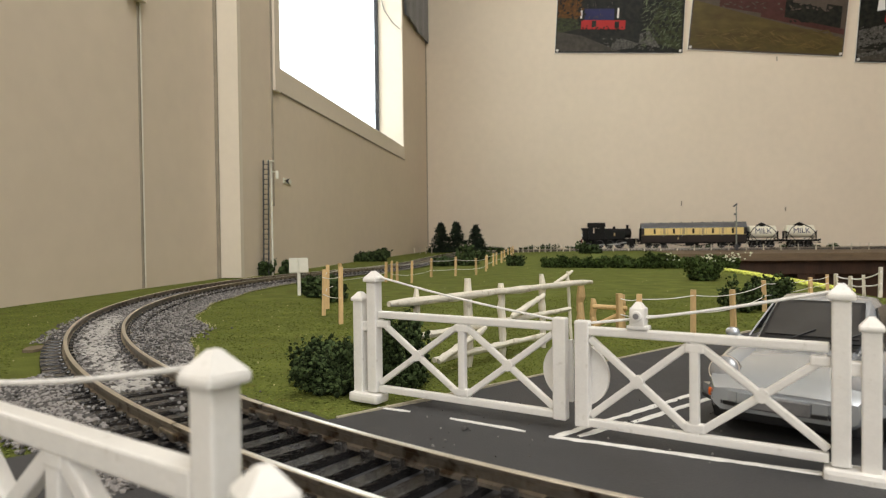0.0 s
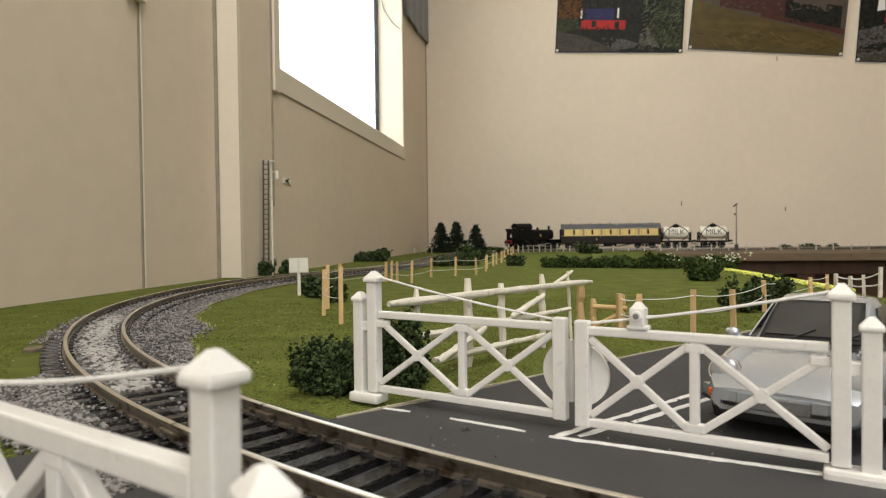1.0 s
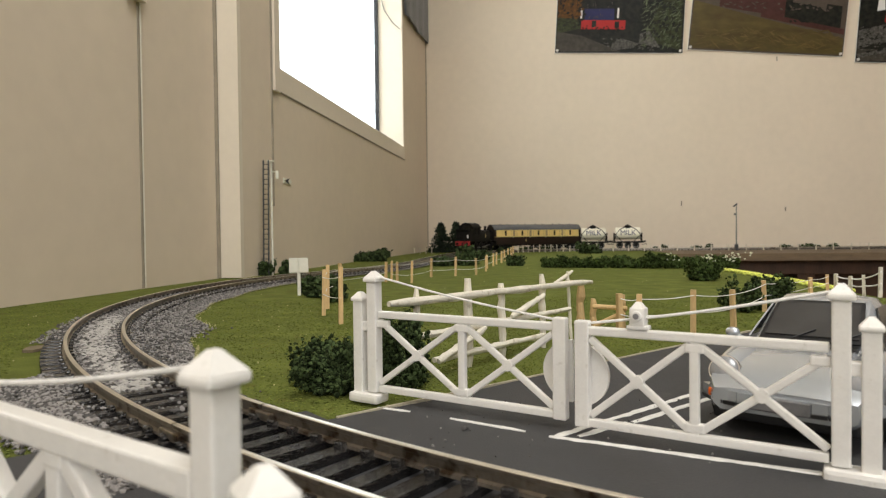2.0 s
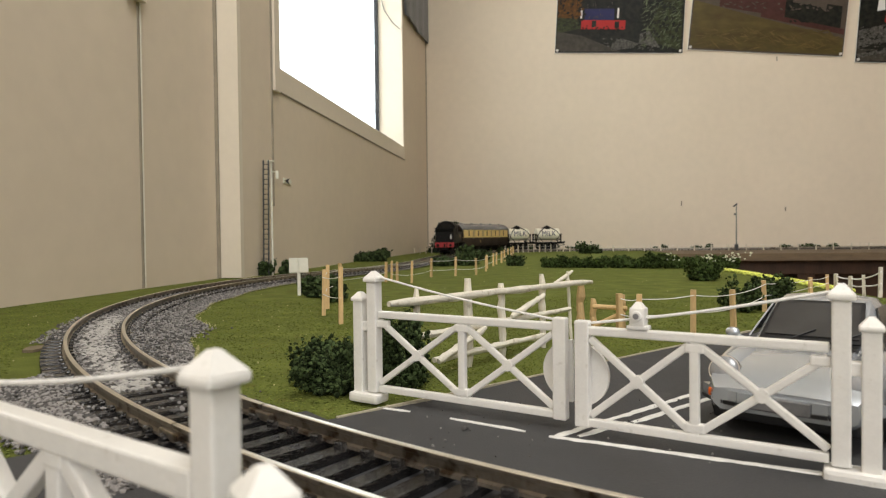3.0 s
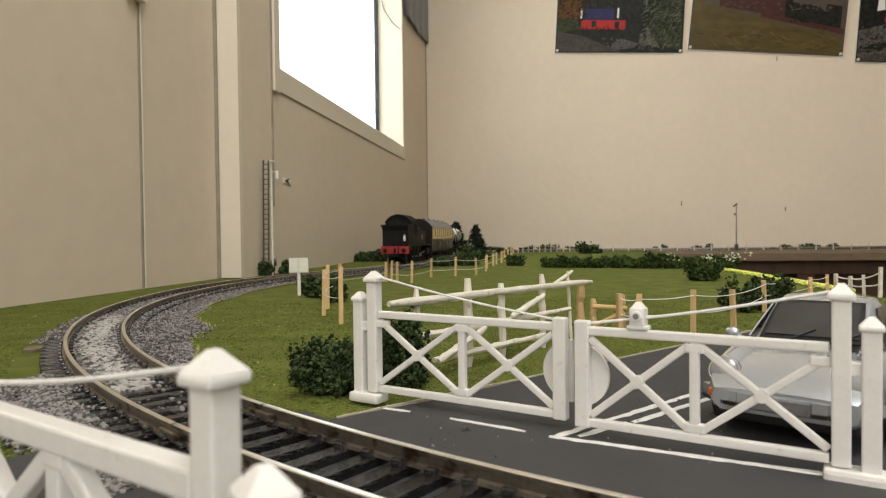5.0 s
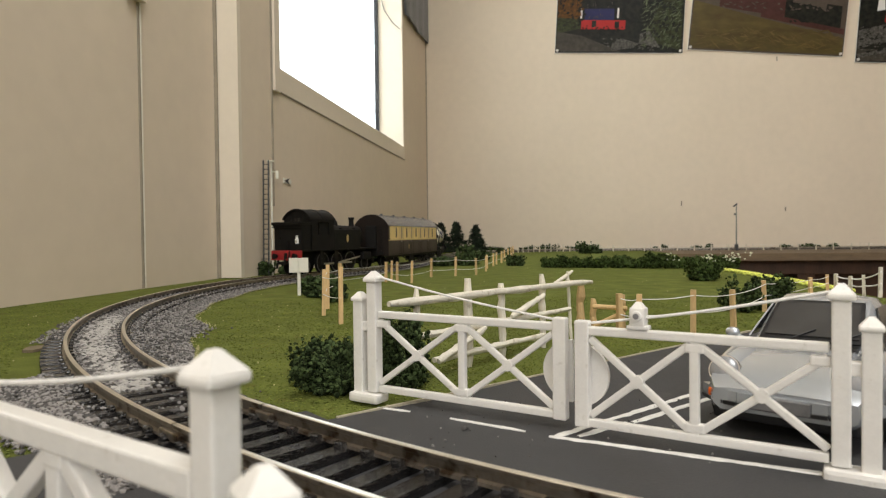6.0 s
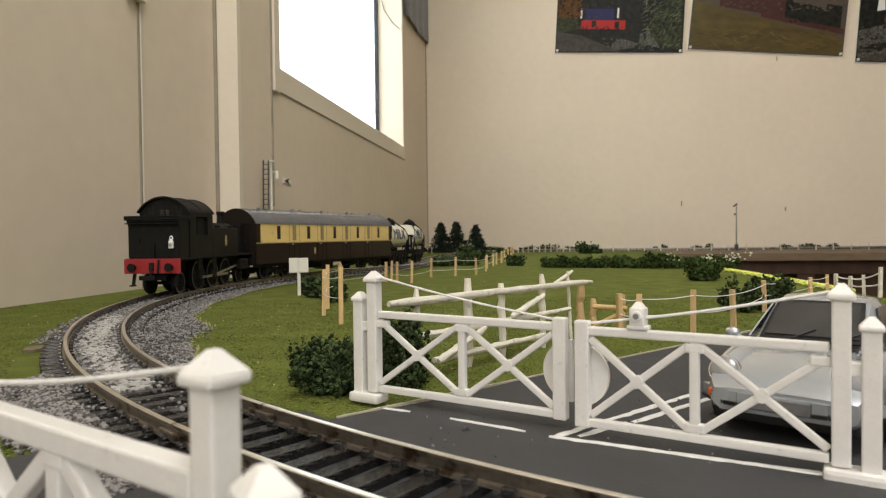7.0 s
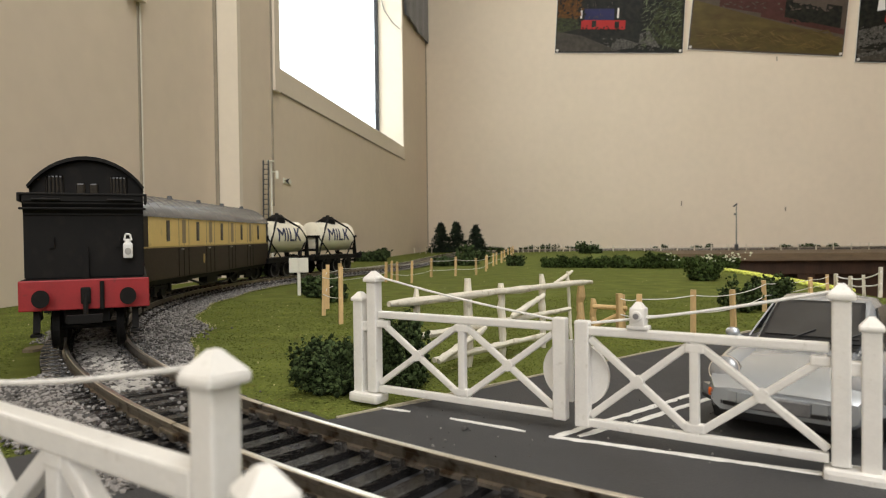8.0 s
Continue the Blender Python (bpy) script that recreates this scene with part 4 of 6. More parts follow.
def milk_tanker():
    g = thing("milk_tank_wagon", Matrix(), "cream milk tank wagon with navy lettering on a black chassis", "wagon", "milk tank wagons")
    h = 0.0290
    bm = B()
    for y in (-0.0105, 0.0105):
        box(bm, (0, y, 0.0125), (2 * h, 0.0018, 0.0034))
    for x in (-h, -0.012, 0.012, h):
        box(bm, (x, 0, 0.0125), (0.0018, 0.0290 if abs(x) == h else 0.021, 0.0036))
    box(bm, (0, 0, 0.0137), (2 * h, 0.0200, 0.0010))
    part("chassis", bm, UNDER, g)
    for sgn in (-1, 1):
        buffers(g, sgn * h, sgn, UNDER)
        coupling(g, sgn * (h - 0.002), sgn)
        bm = B()
        for y in (-0.0090, 0.0090):
            box(bm, (sgn * 0.0262, y, 0.0225), (0.0018, 0.0018, 0.0170))
        box(bm, (sgn * 0.0262, 0, 0.0190), (0.0018, 0.0200, 0.0020))
        box(bm, (sgn * 0.0262, 0, 0.0300), (0.0018, 0.0230, 0.0020))
        part("end_stanchion", bm, UNDER, g)
        bm = B()
        for x in (-0.0155, 0.0, 0.0155):
            box(bm, (x, sgn * 0.0112, 0.0085), (0.0045, 0.0014, 0.0066), None, 0.0005)
            bar(bm, (x - 0.0060, sgn * 0.0114, 0.0090), (x + 0.0060, sgn * 0.0114, 0.0090), 0.0010, 0.0012)
        part("axle_guard", bm, UNDER, g)
    R, Z = 0.0120, 0.0300
    bm = B()
    rod(bm, (-0.0232, 0, Z), (0.0232, 0, Z), R, seg=40)
    for sgn in (-1, 1):
        rod(bm, (sgn * 0.0232, 0, Z), (sgn * 0.0248, 0, Z), R, R * 0.72, seg=40)
    tank = part("tank", bm, TANK, g, "cream cylindrical tank", smooth=True)
    bm = B()
    rod(bm, (0, 0, Z + R - 0.0016), (0, 0, Z + R + 0.0024), 0.0066, 0.0062, seg=20)
    rod(bm, (0, 0, Z + R + 0.0024), (0, 0, Z + R + 0.0050), 0.0066, 0.0038, seg=20)
    rod(bm, (0, 0, Z + R + 0.0050), (0, 0, Z + R + 0.0064), 0.0018, 0.0012, seg=12)
    part("filler_hatch", bm, LOCO_BLACK, tank, "black filler hatch", smooth=True)
    for sgn in (-1, 1):
        bm = B()
        for d in (-1, 1):
            pts = [(d * 0.0035, sgn * 0.0030, Z + R + 0.0030), (d * 0.0160, sgn * 0.0100, Z + 0.0072), (d * 0.0225, sgn * 0.0123, Z - 0.0010), (d * 0.0262, sgn * 0.0110, 0.0145)]
            bm = B()
            tube(bm, pts, 0.00085)
            part("stay_rod", bm, UNDER, g)
            bm = B()
            rod(bm, (d * 0.0262, sgn * 0.0105, 0.0300), (d * 0.0120, sgn * 0.0120, 0.0150), 0.0006, seg=6)
            part("tie_rod", bm, UNDER, g)
        me = text_mesh("MILK", 0.0128, 0.00012)
        cut = B()
        cut.from_mesh(me)
        for i in range(-9, 10):
            bmesh.ops.bisect_plane(cut, geom=cut.verts[:] + cut.edges[:] + cut.faces[:], plane_co=(0, i * 0.0007, 0), plane_no=(0, 1, 0))
        cut.to_mesh(me)
        cut.free()
        for vtx in me.vertices:
            x, up, out = vtx.co
            a = up * 1.15 / R + 0.10
            q = R + 0.0004 + out
            vtx.co = (-sgn * x * 1.08, sgn * q * math.cos(a), Z + q * math.sin(a))
        me.materials.append(NAVY)
        ob = new("lettering", me)
        ob.parent = tank
        tagged(ob, "navy word on the tank side")
    for ob in g.children:
        ob.matrix_basis = Matrix.Diagonal((1.10, 1.02, 1.07, 1)) @ ob.matrix_basis
    wheels = [wheel_set(g, x, 0.0060) for x in (-0.0170, 0.0, 0.0170)]
    return g, wheels


LOCO, LOCO_WHEELS = locomotive()
COACH, COACH_WHEELS, COACH_BOGIES = coach()
TANK_1, TANK_1_WHEELS = milk_tanker()
TANK_2, TANK_2_WHEELS = milk_tanker()

# ---- bridge board across the far side ----
bm = B()
prism(bm, [R2W(0.5005, -0.004), (0.4155, 1.160), R2W(0.5, -0.372), R2W(2.4, -0.372), R2W(2.4, -0.004)], -0.013, -0.0002, "z")
tagged(part("bridge_deck", bm, DECK), "brown stained wooden bridge board carrying the far track", "deck", kind="structure")
trestle = thing("trestle", ROOM, "dark brown wooden trestle under the bridge board", "trestle")
bm = B()
box(bm, (1.42, -0.30, -0.24), (1.85, 0.018, 0.45))
part("panel", bm, DARK_WOOD, trestle)
for u in (0.52, 0.735, 1.15, 1.6, 2.0):
    bm = B()
    box(bm, (u, -0.325, -0.24), (0.03, 0.03, 0.45), None, 0.002)
    part("leg", bm, DARK_WOOD, trestle)
bm = B()
box(bm, (1.42, -0.335, -0.026), (1.85, 0.016, 0.024), None, 0.001)
part("rail", bm, DARK_WOOD, trestle)


# ---- plants ----
def bush(x, y, rx, ry, h, n, seed, label="dark green foam bush", mat=BUSH, size=0.0017, name="bush", category="bush", group="bushes"):
    """A clump of foam foliage: many small lumps over an uneven mound, with gaps, round a short stem."""
    r = np.random.default_rng(seed)
    g = thing(name, pose(x, y, 0), label, category, group)
    pl, sz = [], []
    knobs = [(r.uniform(-0.8, 0.8), r.uniform(-0.8, 0.8), r.uniform(0.15, 0.85), r.uniform(0.20, 0.46)) for _ in range(15)]
    n = int(n * 1.9)
    for i in range(n):
        if i % 4:
            kx, ky, kz, kr = knobs[i % len(knobs)]
            d = r.normal(size=3)
            d /= np.linalg.norm(d)
            q = np.array([kx, ky, kz]) + d * kr * r.uniform(0.75, 1.08)
        else:
            d = r.normal(size=3)
            d /= np.linalg.norm(d)
            q = d * r.uniform(0.55, 0.88)
            q[2] = abs(q[2]) * 0.9
        if q[2] < 0.02:
            q[2] = r.uniform(0.02, 0.25)
        q[2] = min(q[2], 1.25)
        q *= np.array([1, 1, 1]) * (0.85 + 0.3 * r.random())
        pl.append((q[0] * rx * 0.85, q[1] * ry * 0.85, max(q[2] * h * 0.82, 0.0004)))
        sz.append(size * r.uniform(0.25, 0.75))
    v, f = rubble(pl, sz, r, 1.0, 0.45)
    # small ragged leaves between the lumps
    for c in pl:
        for _ in range(3):
            e1, e2, o = r.normal(size=(3, 3)) * size * 0.34
            k = len(v)
            q = np.array(c) + o * 1.3
            q[2] = max(q[2], 0.0003)
            v += [tuple(q), tuple(q + e1), tuple(q + e2)]
            f.append([k, k + 1, k + 2])
    soup("foliage", v, f, mat, g, kind="stuff")
    bm = B()
    rod(bm, (0, 0, -0.0004), (0, 0, h * 0.6), 0.0009, 0.0005)
    part("stem", bm, BARK, g)
    return g


bush(-0.0262, 0.1555, 0.0098, 0.0085, 0.0128, 2000, 11, "dense dark green foam bush beside the crossing gate", size=0.00085)
bush(-0.0112, 0.1600, 0.0082, 0.0080, 0.0168, 1800, 12, "dense dark green foam bush behind the crossing gate", size=0.00085)
bush(-0.0330, 0.1640, 0.0060, 0.0060, 0.0110, 900, 10, size=0.0009)
bush(-0.0890, 0.4300, 0.008, 0.008, 0.0100, 260, 13, size=0.0020)
bush(-0.0760, 0.4050, 0.009, 0.010, 0.0130, 320, 14, size=0.0020)
bush(-0.0630, 0.3720, 0.008, 0.009, 0.0130, 300, 15, size=0.0020)
bush(-0.1765, 0.6450, 0.010, 0.012, 0.0135, 260, 16, size=0.0024)
bush(-0.1560, 0.6600, 0.010, 0.012, 0.0160, 260, 17, size=0.0024)
bush(-0.1150, 0.9900, 0.034, 0.028, 0.0175, 560, 18, "wide low dark bush against the wall", size=0.0042)
bush(0.0030, 0.8000, 0.018, 0.014, 0.0110, 380, 19, size=0.0030)
bush(0.0290, 0.8080, 0.016, 0.014, 0.0280, 420, 20, size=0.0030)
bush(0.0860, 0.7850, 0.012, 0.012, 0.0128, 260, 21, size=0.0026)
bush(0.0550, 0.9700, 0.022, 0.012, 0.0140, 240, 22, size=0.0028)
bush(0.0950, 1.5000, 0.050, 0.015, 0.0090, 260, 23, "low dark bush at the foot of the pine trees", size=0.0040)
bush(0.0000, 1.4800, 0.036, 0.015, 0.0110, 260, 24, "low dark bush at the foot of the pine trees", size=0.0040)
bush(0.2860, 1.2500, 0.030, 0.020, 0.0210, 340, 25, size=0.0036)
bush(0.2030, 0.5080, 0.0150, 0.013, 0.0190, 600, 26, "rounded green foam bush on the grass", HEDGE, size=0.0019)
bush(0.1395, 0.3050, 0.0075, 0.009, 0.0150, 900, 27, size=0.0012)
bush(0.1580, 0.3120, 0.0095, 0.010, 0.0148, 1000, 28, size=0.0012)
bush(0.1180, 1.2600, 0.020, 0.012, 0.0120, 160, 41, size=0.0030)
for i, (u, rx, h) in enumerate(((0.24, 0.018, 0.013), (0.29, 0.026, 0.018), (0.35, 0.024, 0.014), (0.62, 0.012, 0.010), (0.645, 0.007, 0.014), (0.805, 0.010, 0.011), (0.86, 0.024, 0.014), (0.905, 0.014, 0.012), (0.53, 0.006, 0.008), (0.55, 0.005, 0.012))):
    x, y = R2W(u, -0.035)
    bush(x, y, rx * 1.1, 0.012, h * 0.8, 110, 60 + i, "small dark bush beside the far track", size=0.0030)
# clipped hedge in a row
for i in range(11):
    x, y = 0.121 + 0.0172 * i, 0.733 - 0.0066 * i
    bush(x, y, 0.0130, 0.010, 0.0112 + 0.004 * ((i * 7) % 5) / 5 + (0.004 if i == 6 else 0), 330, 80 + i, "mid-green foam hedge plant in a row", HEDGE, 0.0021, "hedge_plant", "hedge", "hedge row")
for i, (x, y, n) in enumerate(((0.2600, 0.640, 22), (0.2900, 0.655, 22), (0.3020, 0.650, 10), (0.2350, 0.668, 8))):
    r = np.random.default_rng(300 + i)
    v, f = rubble([(x + r.normal(0, 0.005), y + r.normal(0, 0.003), r.uniform(0.008, 0.0165)) for _ in range(n)], [r.uniform(0.0005, 0.0011) for _ in range(n)], r)
    tagged(soup("blossom", v, f, FLOWER), "pale yellow-green blossom on the hedge", "blossom")


def pine(x, y, h, seed):
    """A pine: tapered trunk and whorls of drooping needle sprays that shorten to the tip."""
    r = np.random.default_rng(seed)
    g = thing("pine_tree", pose(x, y, 0), "dark green model pine tree near the wall", "tree", "pine trees")
    bm = B()
    rod(bm, (0, 0, -0.0004), (0, 0, h), 0.0018, 0.0003)
    part("trunk", bm, BARK, g)
    v, f = [], []
    layers = 10
    for k in range(layers):
        z = h * (0.10 + 0.88 * k / layers)
        reach = 0.46 * h * (1 - k / layers) ** 0.85 * r.uniform(0.8, 1.15) + 0.0015
        for b in range(17):
            a = r.uniform(0, 6.283)
            L = reach * r.uniform(0.6, 1.1)
            for j in range(9):
                q = L * (j + 1) / 9
                c = np.array([q * math.cos(a), q * math.sin(a), z - 0.32 * q + 0.0010 * r.normal()])
                for _ in range(3):
                    d = r.normal(size=3) * 0.0022
                    e = r.normal(size=3) * 0.0022
                    n = len(v)
                    v += [tuple(c), tuple(c + d), tuple(c + e)]
                    f.append([n, n + 1, n + 2])
    soup("crown", v, f, PINE, g, kind="stuff")


pine(-0.004, 1.445, 0.070, 1)
pine(0.030, 1.455, 0.071, 2)
pine(0.073, 1.450, 0.063, 3)


def stick(bm, a, b, r, r2, seed, seg=9, n=9):
    """A twig: a rod with knots and an uneven line."""
    q = random.Random(seed)
    a, b = Vector(a), Vector(b)
    d = (b - a).normalized()
    side = d.cross(Vector((0.3, 0.5, 0.81))).normalized()
    up = side.cross(d)
    prev = None
    for i in range(n + 1):
        k = i / n
        c = a.lerp(b, k) + (side * q.uniform(-1, 1) + up * q.uniform(-1, 1)) * r * 0.14
        rad = (r + (r2 - r) * k) * q.uniform(0.84, 1.14) * (0.72 if i in (0, n) else 1)
        ring = [bm.verts.new(c + (side * math.cos(6.2832 * s / seg) + up * math.sin(6.2832 * s / seg)) * rad * q.uniform(0.93, 1.07)) for s in range(seg)]
        if prev:
            for s in range(seg):
                bm.faces.new((prev[s], prev[(s + 1) % seg], ring[(s + 1) % seg], ring[s]))
        else:
            bm.faces.new(ring[::-1])
        prev = ring
    bm.faces.new(prev)
    return bm


# ---- fences ----
def fence_post(parent, x, y, h, r=0.0010, mat=POST_TAN, lean=(0, 0), square=True, label=""):
    bm = B()
    a, b = Vector((x, y, -0.0005)), Vector((x + lean[0], y + lean[1], h))
    if square:
        rod(bm, a, b, r * 1.25, r * 1.2, seg=4)
    else:
        stick(bm, a, b, r, r * 0.9, int(x * 1e5))
    return part("post", bm, mat, parent, label)


def wire_fence(label, posts, wires, r=0.00105, mat=POST_TAN, wire_r=0.00018, group="", wmat=STRING, lean=0.0006):
    """posts: x, y, height; wires: fractions of the height."""
    rr = random.Random(len(posts))
    g = thing("wire_fence", Matrix(), label, "fence", group)
    for x, y, h in posts:
        fence_post(g, x, y, h, r, mat, (rr.uniform(-1, 1) * lean, rr.uniform(-1, 1) * lean))
    for (x0, y0, h0), (x1, y1, h1) in zip(posts, posts[1:]):
        for w in wires:
            bm = B()
            tube(bm, sag((x0, y0 - r, h0 * w), (x1, y1 - r, h1 * w), 0.0006, 6), wire_r, 5)
            part("wire", bm, wmat, g, "pale thread")
    return g


wire_fence("tan matchstick fence posts strung with pale thread beside the line",
           [(-0.0440, 0.2770, 0.0240), (-0.0570, 0.3080, 0.0215), (-0.0600, 0.3350, 0.0225), (-0.0655, 0.4150, 0.0200), (-0.0470, 0.5300, 0.0160)], (0.82, 0.45))
wire_fence("tan matchstick fence posts strung with pale thread across the grass",
           [(-0.0430, 0.5390, 0.0165), (-0.0378, 0.5310, 0.0160), (-0.0252, 0.5160, 0.0170), (-0.0110, 0.5850, 0.0165), (0.0112, 0.5970, 0.0172), (0.0310, 0.6110, 0.0155),
            (0.0440, 0.6700, 0.0150), (0.0490, 0.7250, 0.0150), (0.0600, 0.7800, 0.0150), (0.0680, 0.8300, 0.0150), (0.0780, 0.8700, 0.0155), (0.0880, 0.9300, 0.0155), (0.1000, 1.0000, 0.0160), (0.1130, 1.0800, 0.0165), (0.1240, 1.1500, 0.0170)], (0.85, 0.35))
back = []
s = 1.525
while s < 2.35:
    x, y, _ = on_line(s, -0.030)
    back.append((x, y, 0.0150 if s < 1.66 else 0.0125))
    s += 0.0155 if s < 1.66 else 0.033
wire_fence("row of pale fence posts in front of the far track", back, (0.8,), 0.0010, POST_PALE, 0.00012, lean=0.0008)
behind = [(*R2W(0.30 + 0.055 * i, -0.030), 0.0115) for i in range(14)]
wire_fence("row of small pale posts behind the far track", behind, (0.8,), 0.0007, POST_PALE, 0.0001)
wire_fence("row of small pale posts by the wall", [(-0.060 + 0.012 * i, 1.36 + 0.008 * i, 0.012) for i in range(4)], (0.8,), 0.0007, POST_PALE, 0.0001)
wire_fence("tan fence posts with pale thread along the road",
           [(0.0640, 0.2360, 0.0150), (0.0700, 0.2330, 0.0150), (0.0900, 0.2340, 0.0162), (0.1140, 0.2550, 0.0142), (0.1500, 0.3030, 0.0142), (0.2060, 0.3640, 0.0110), (0.2380, 0.4020, 0.0100)], (0.88, 0.5), 0.00105)
wire_fence("whitewashed posts by the board edge with frayed white thread",
           [(0.2420, 0.4000, 0.0105), (0.2414, 0.3850, 0.0100), (0.2412, 0.3720, 0.0115), (0.2430, 0.3610, 0.0165)], (0.85, 0.45), 0.0010, FENCE_WHITE, 0.0004)

# rustic rail fence of whitewashed sticks behind the crossing
FA, FB = Vector((-0.0145, 0.1580)), Vector((0.0515, 0.2350))
rustic = thing("rustic_fence", Matrix(), "whitewashed stick fence with diagonal braces behind the crossing", "fence")


def at(k, z, off=0.0):
    p = FA.lerp(FB, k)
    n = Vector((FB.y - FA.y, FA.x - FB.x)).normalized() * off
    return (p.x + n.x, p.y + n.y, z)


for k, h, r, lean in ((0.119, 0.0236, 0.0009, (-0.0003, 0)), (0.326, 0.0246, 0.00135, (0, 0)), (0.4876, 0.0222, 0.0012, (-0.0003, 0)), (0.713, 0.0238, 0.0012, (-0.0003, 0)), (0.895, 0.0238, 0.0006, (-0.0012, 0))):
    p = at(k, 0)
    fence_post(rustic, p[0], p[1], h, r, FENCE_WHITE, lean, False)
for name, a, b, r, r2 in (("top_rail", at(0.0, 0.0203, 0.0016), at(1.0, 0.0196, 0.0016), 0.0012, 0.0010), ("middle_rail", at(0.10, 0.0112, 0.0016), at(0.86, 0.0110, 0.0016), 0.0010, 0.0009),
                          ("bottom_rail", at(0.16, 0.0042, 0.0016), at(0.70, 0.0040, 0.0016), 0.0010, 0.0009), ("brace", at(0.165, 0.0040, 0.0028), at(0.37, 0.0105, 0.0028), 0.0010, 0.0009),
                          ("brace", at(0.50, 0.0122, 0.0026), at(0.68, 0.0172, 0.0026), 0.0010, 0.0009), ("brace", at(0.80, 0.0196, -0.0012), at(0.925, 0.0236, -0.0012), 0.0007, 0.0006)):
    bm = B()
    stick(bm, a, b, r, r2, int(a[0] * 1e6), n=16)
    part(name, bm, FENCE_WHITE, rustic, smooth=True)
field = thing("field_gate", Matrix(), "small tan wooden gate between stick posts", "gate")
for x, y, h, r in ((0.0530, 0.2520, 0.0188, 0.0017), (0.0570, 0.2480, 0.0120, 0.0013), (0.0665, 0.2420, 0.0140, 0.0012)):
    fence_post(field, x, y, h, r, POST_TAN, (0.0003, 0), False)
for a, b in (((0.0570, 0.2465, 0.0092), (0.0680, 0.2405, 0.0090)), ((0.0575, 0.2465, 0.0020), (0.0670, 0.2405, 0.0075))):
    bm = B()
    rod(bm, a, b, 0.0009, seg=8)
    part("bar", bm, POST_TAN, field)
bm = B()
rod(bm, (0.0470, 0.2500, 0.0185), (0.0575, 0.2500, 0.0182), 0.0007, seg=8)
part("bar", bm, POST_PALE, field)


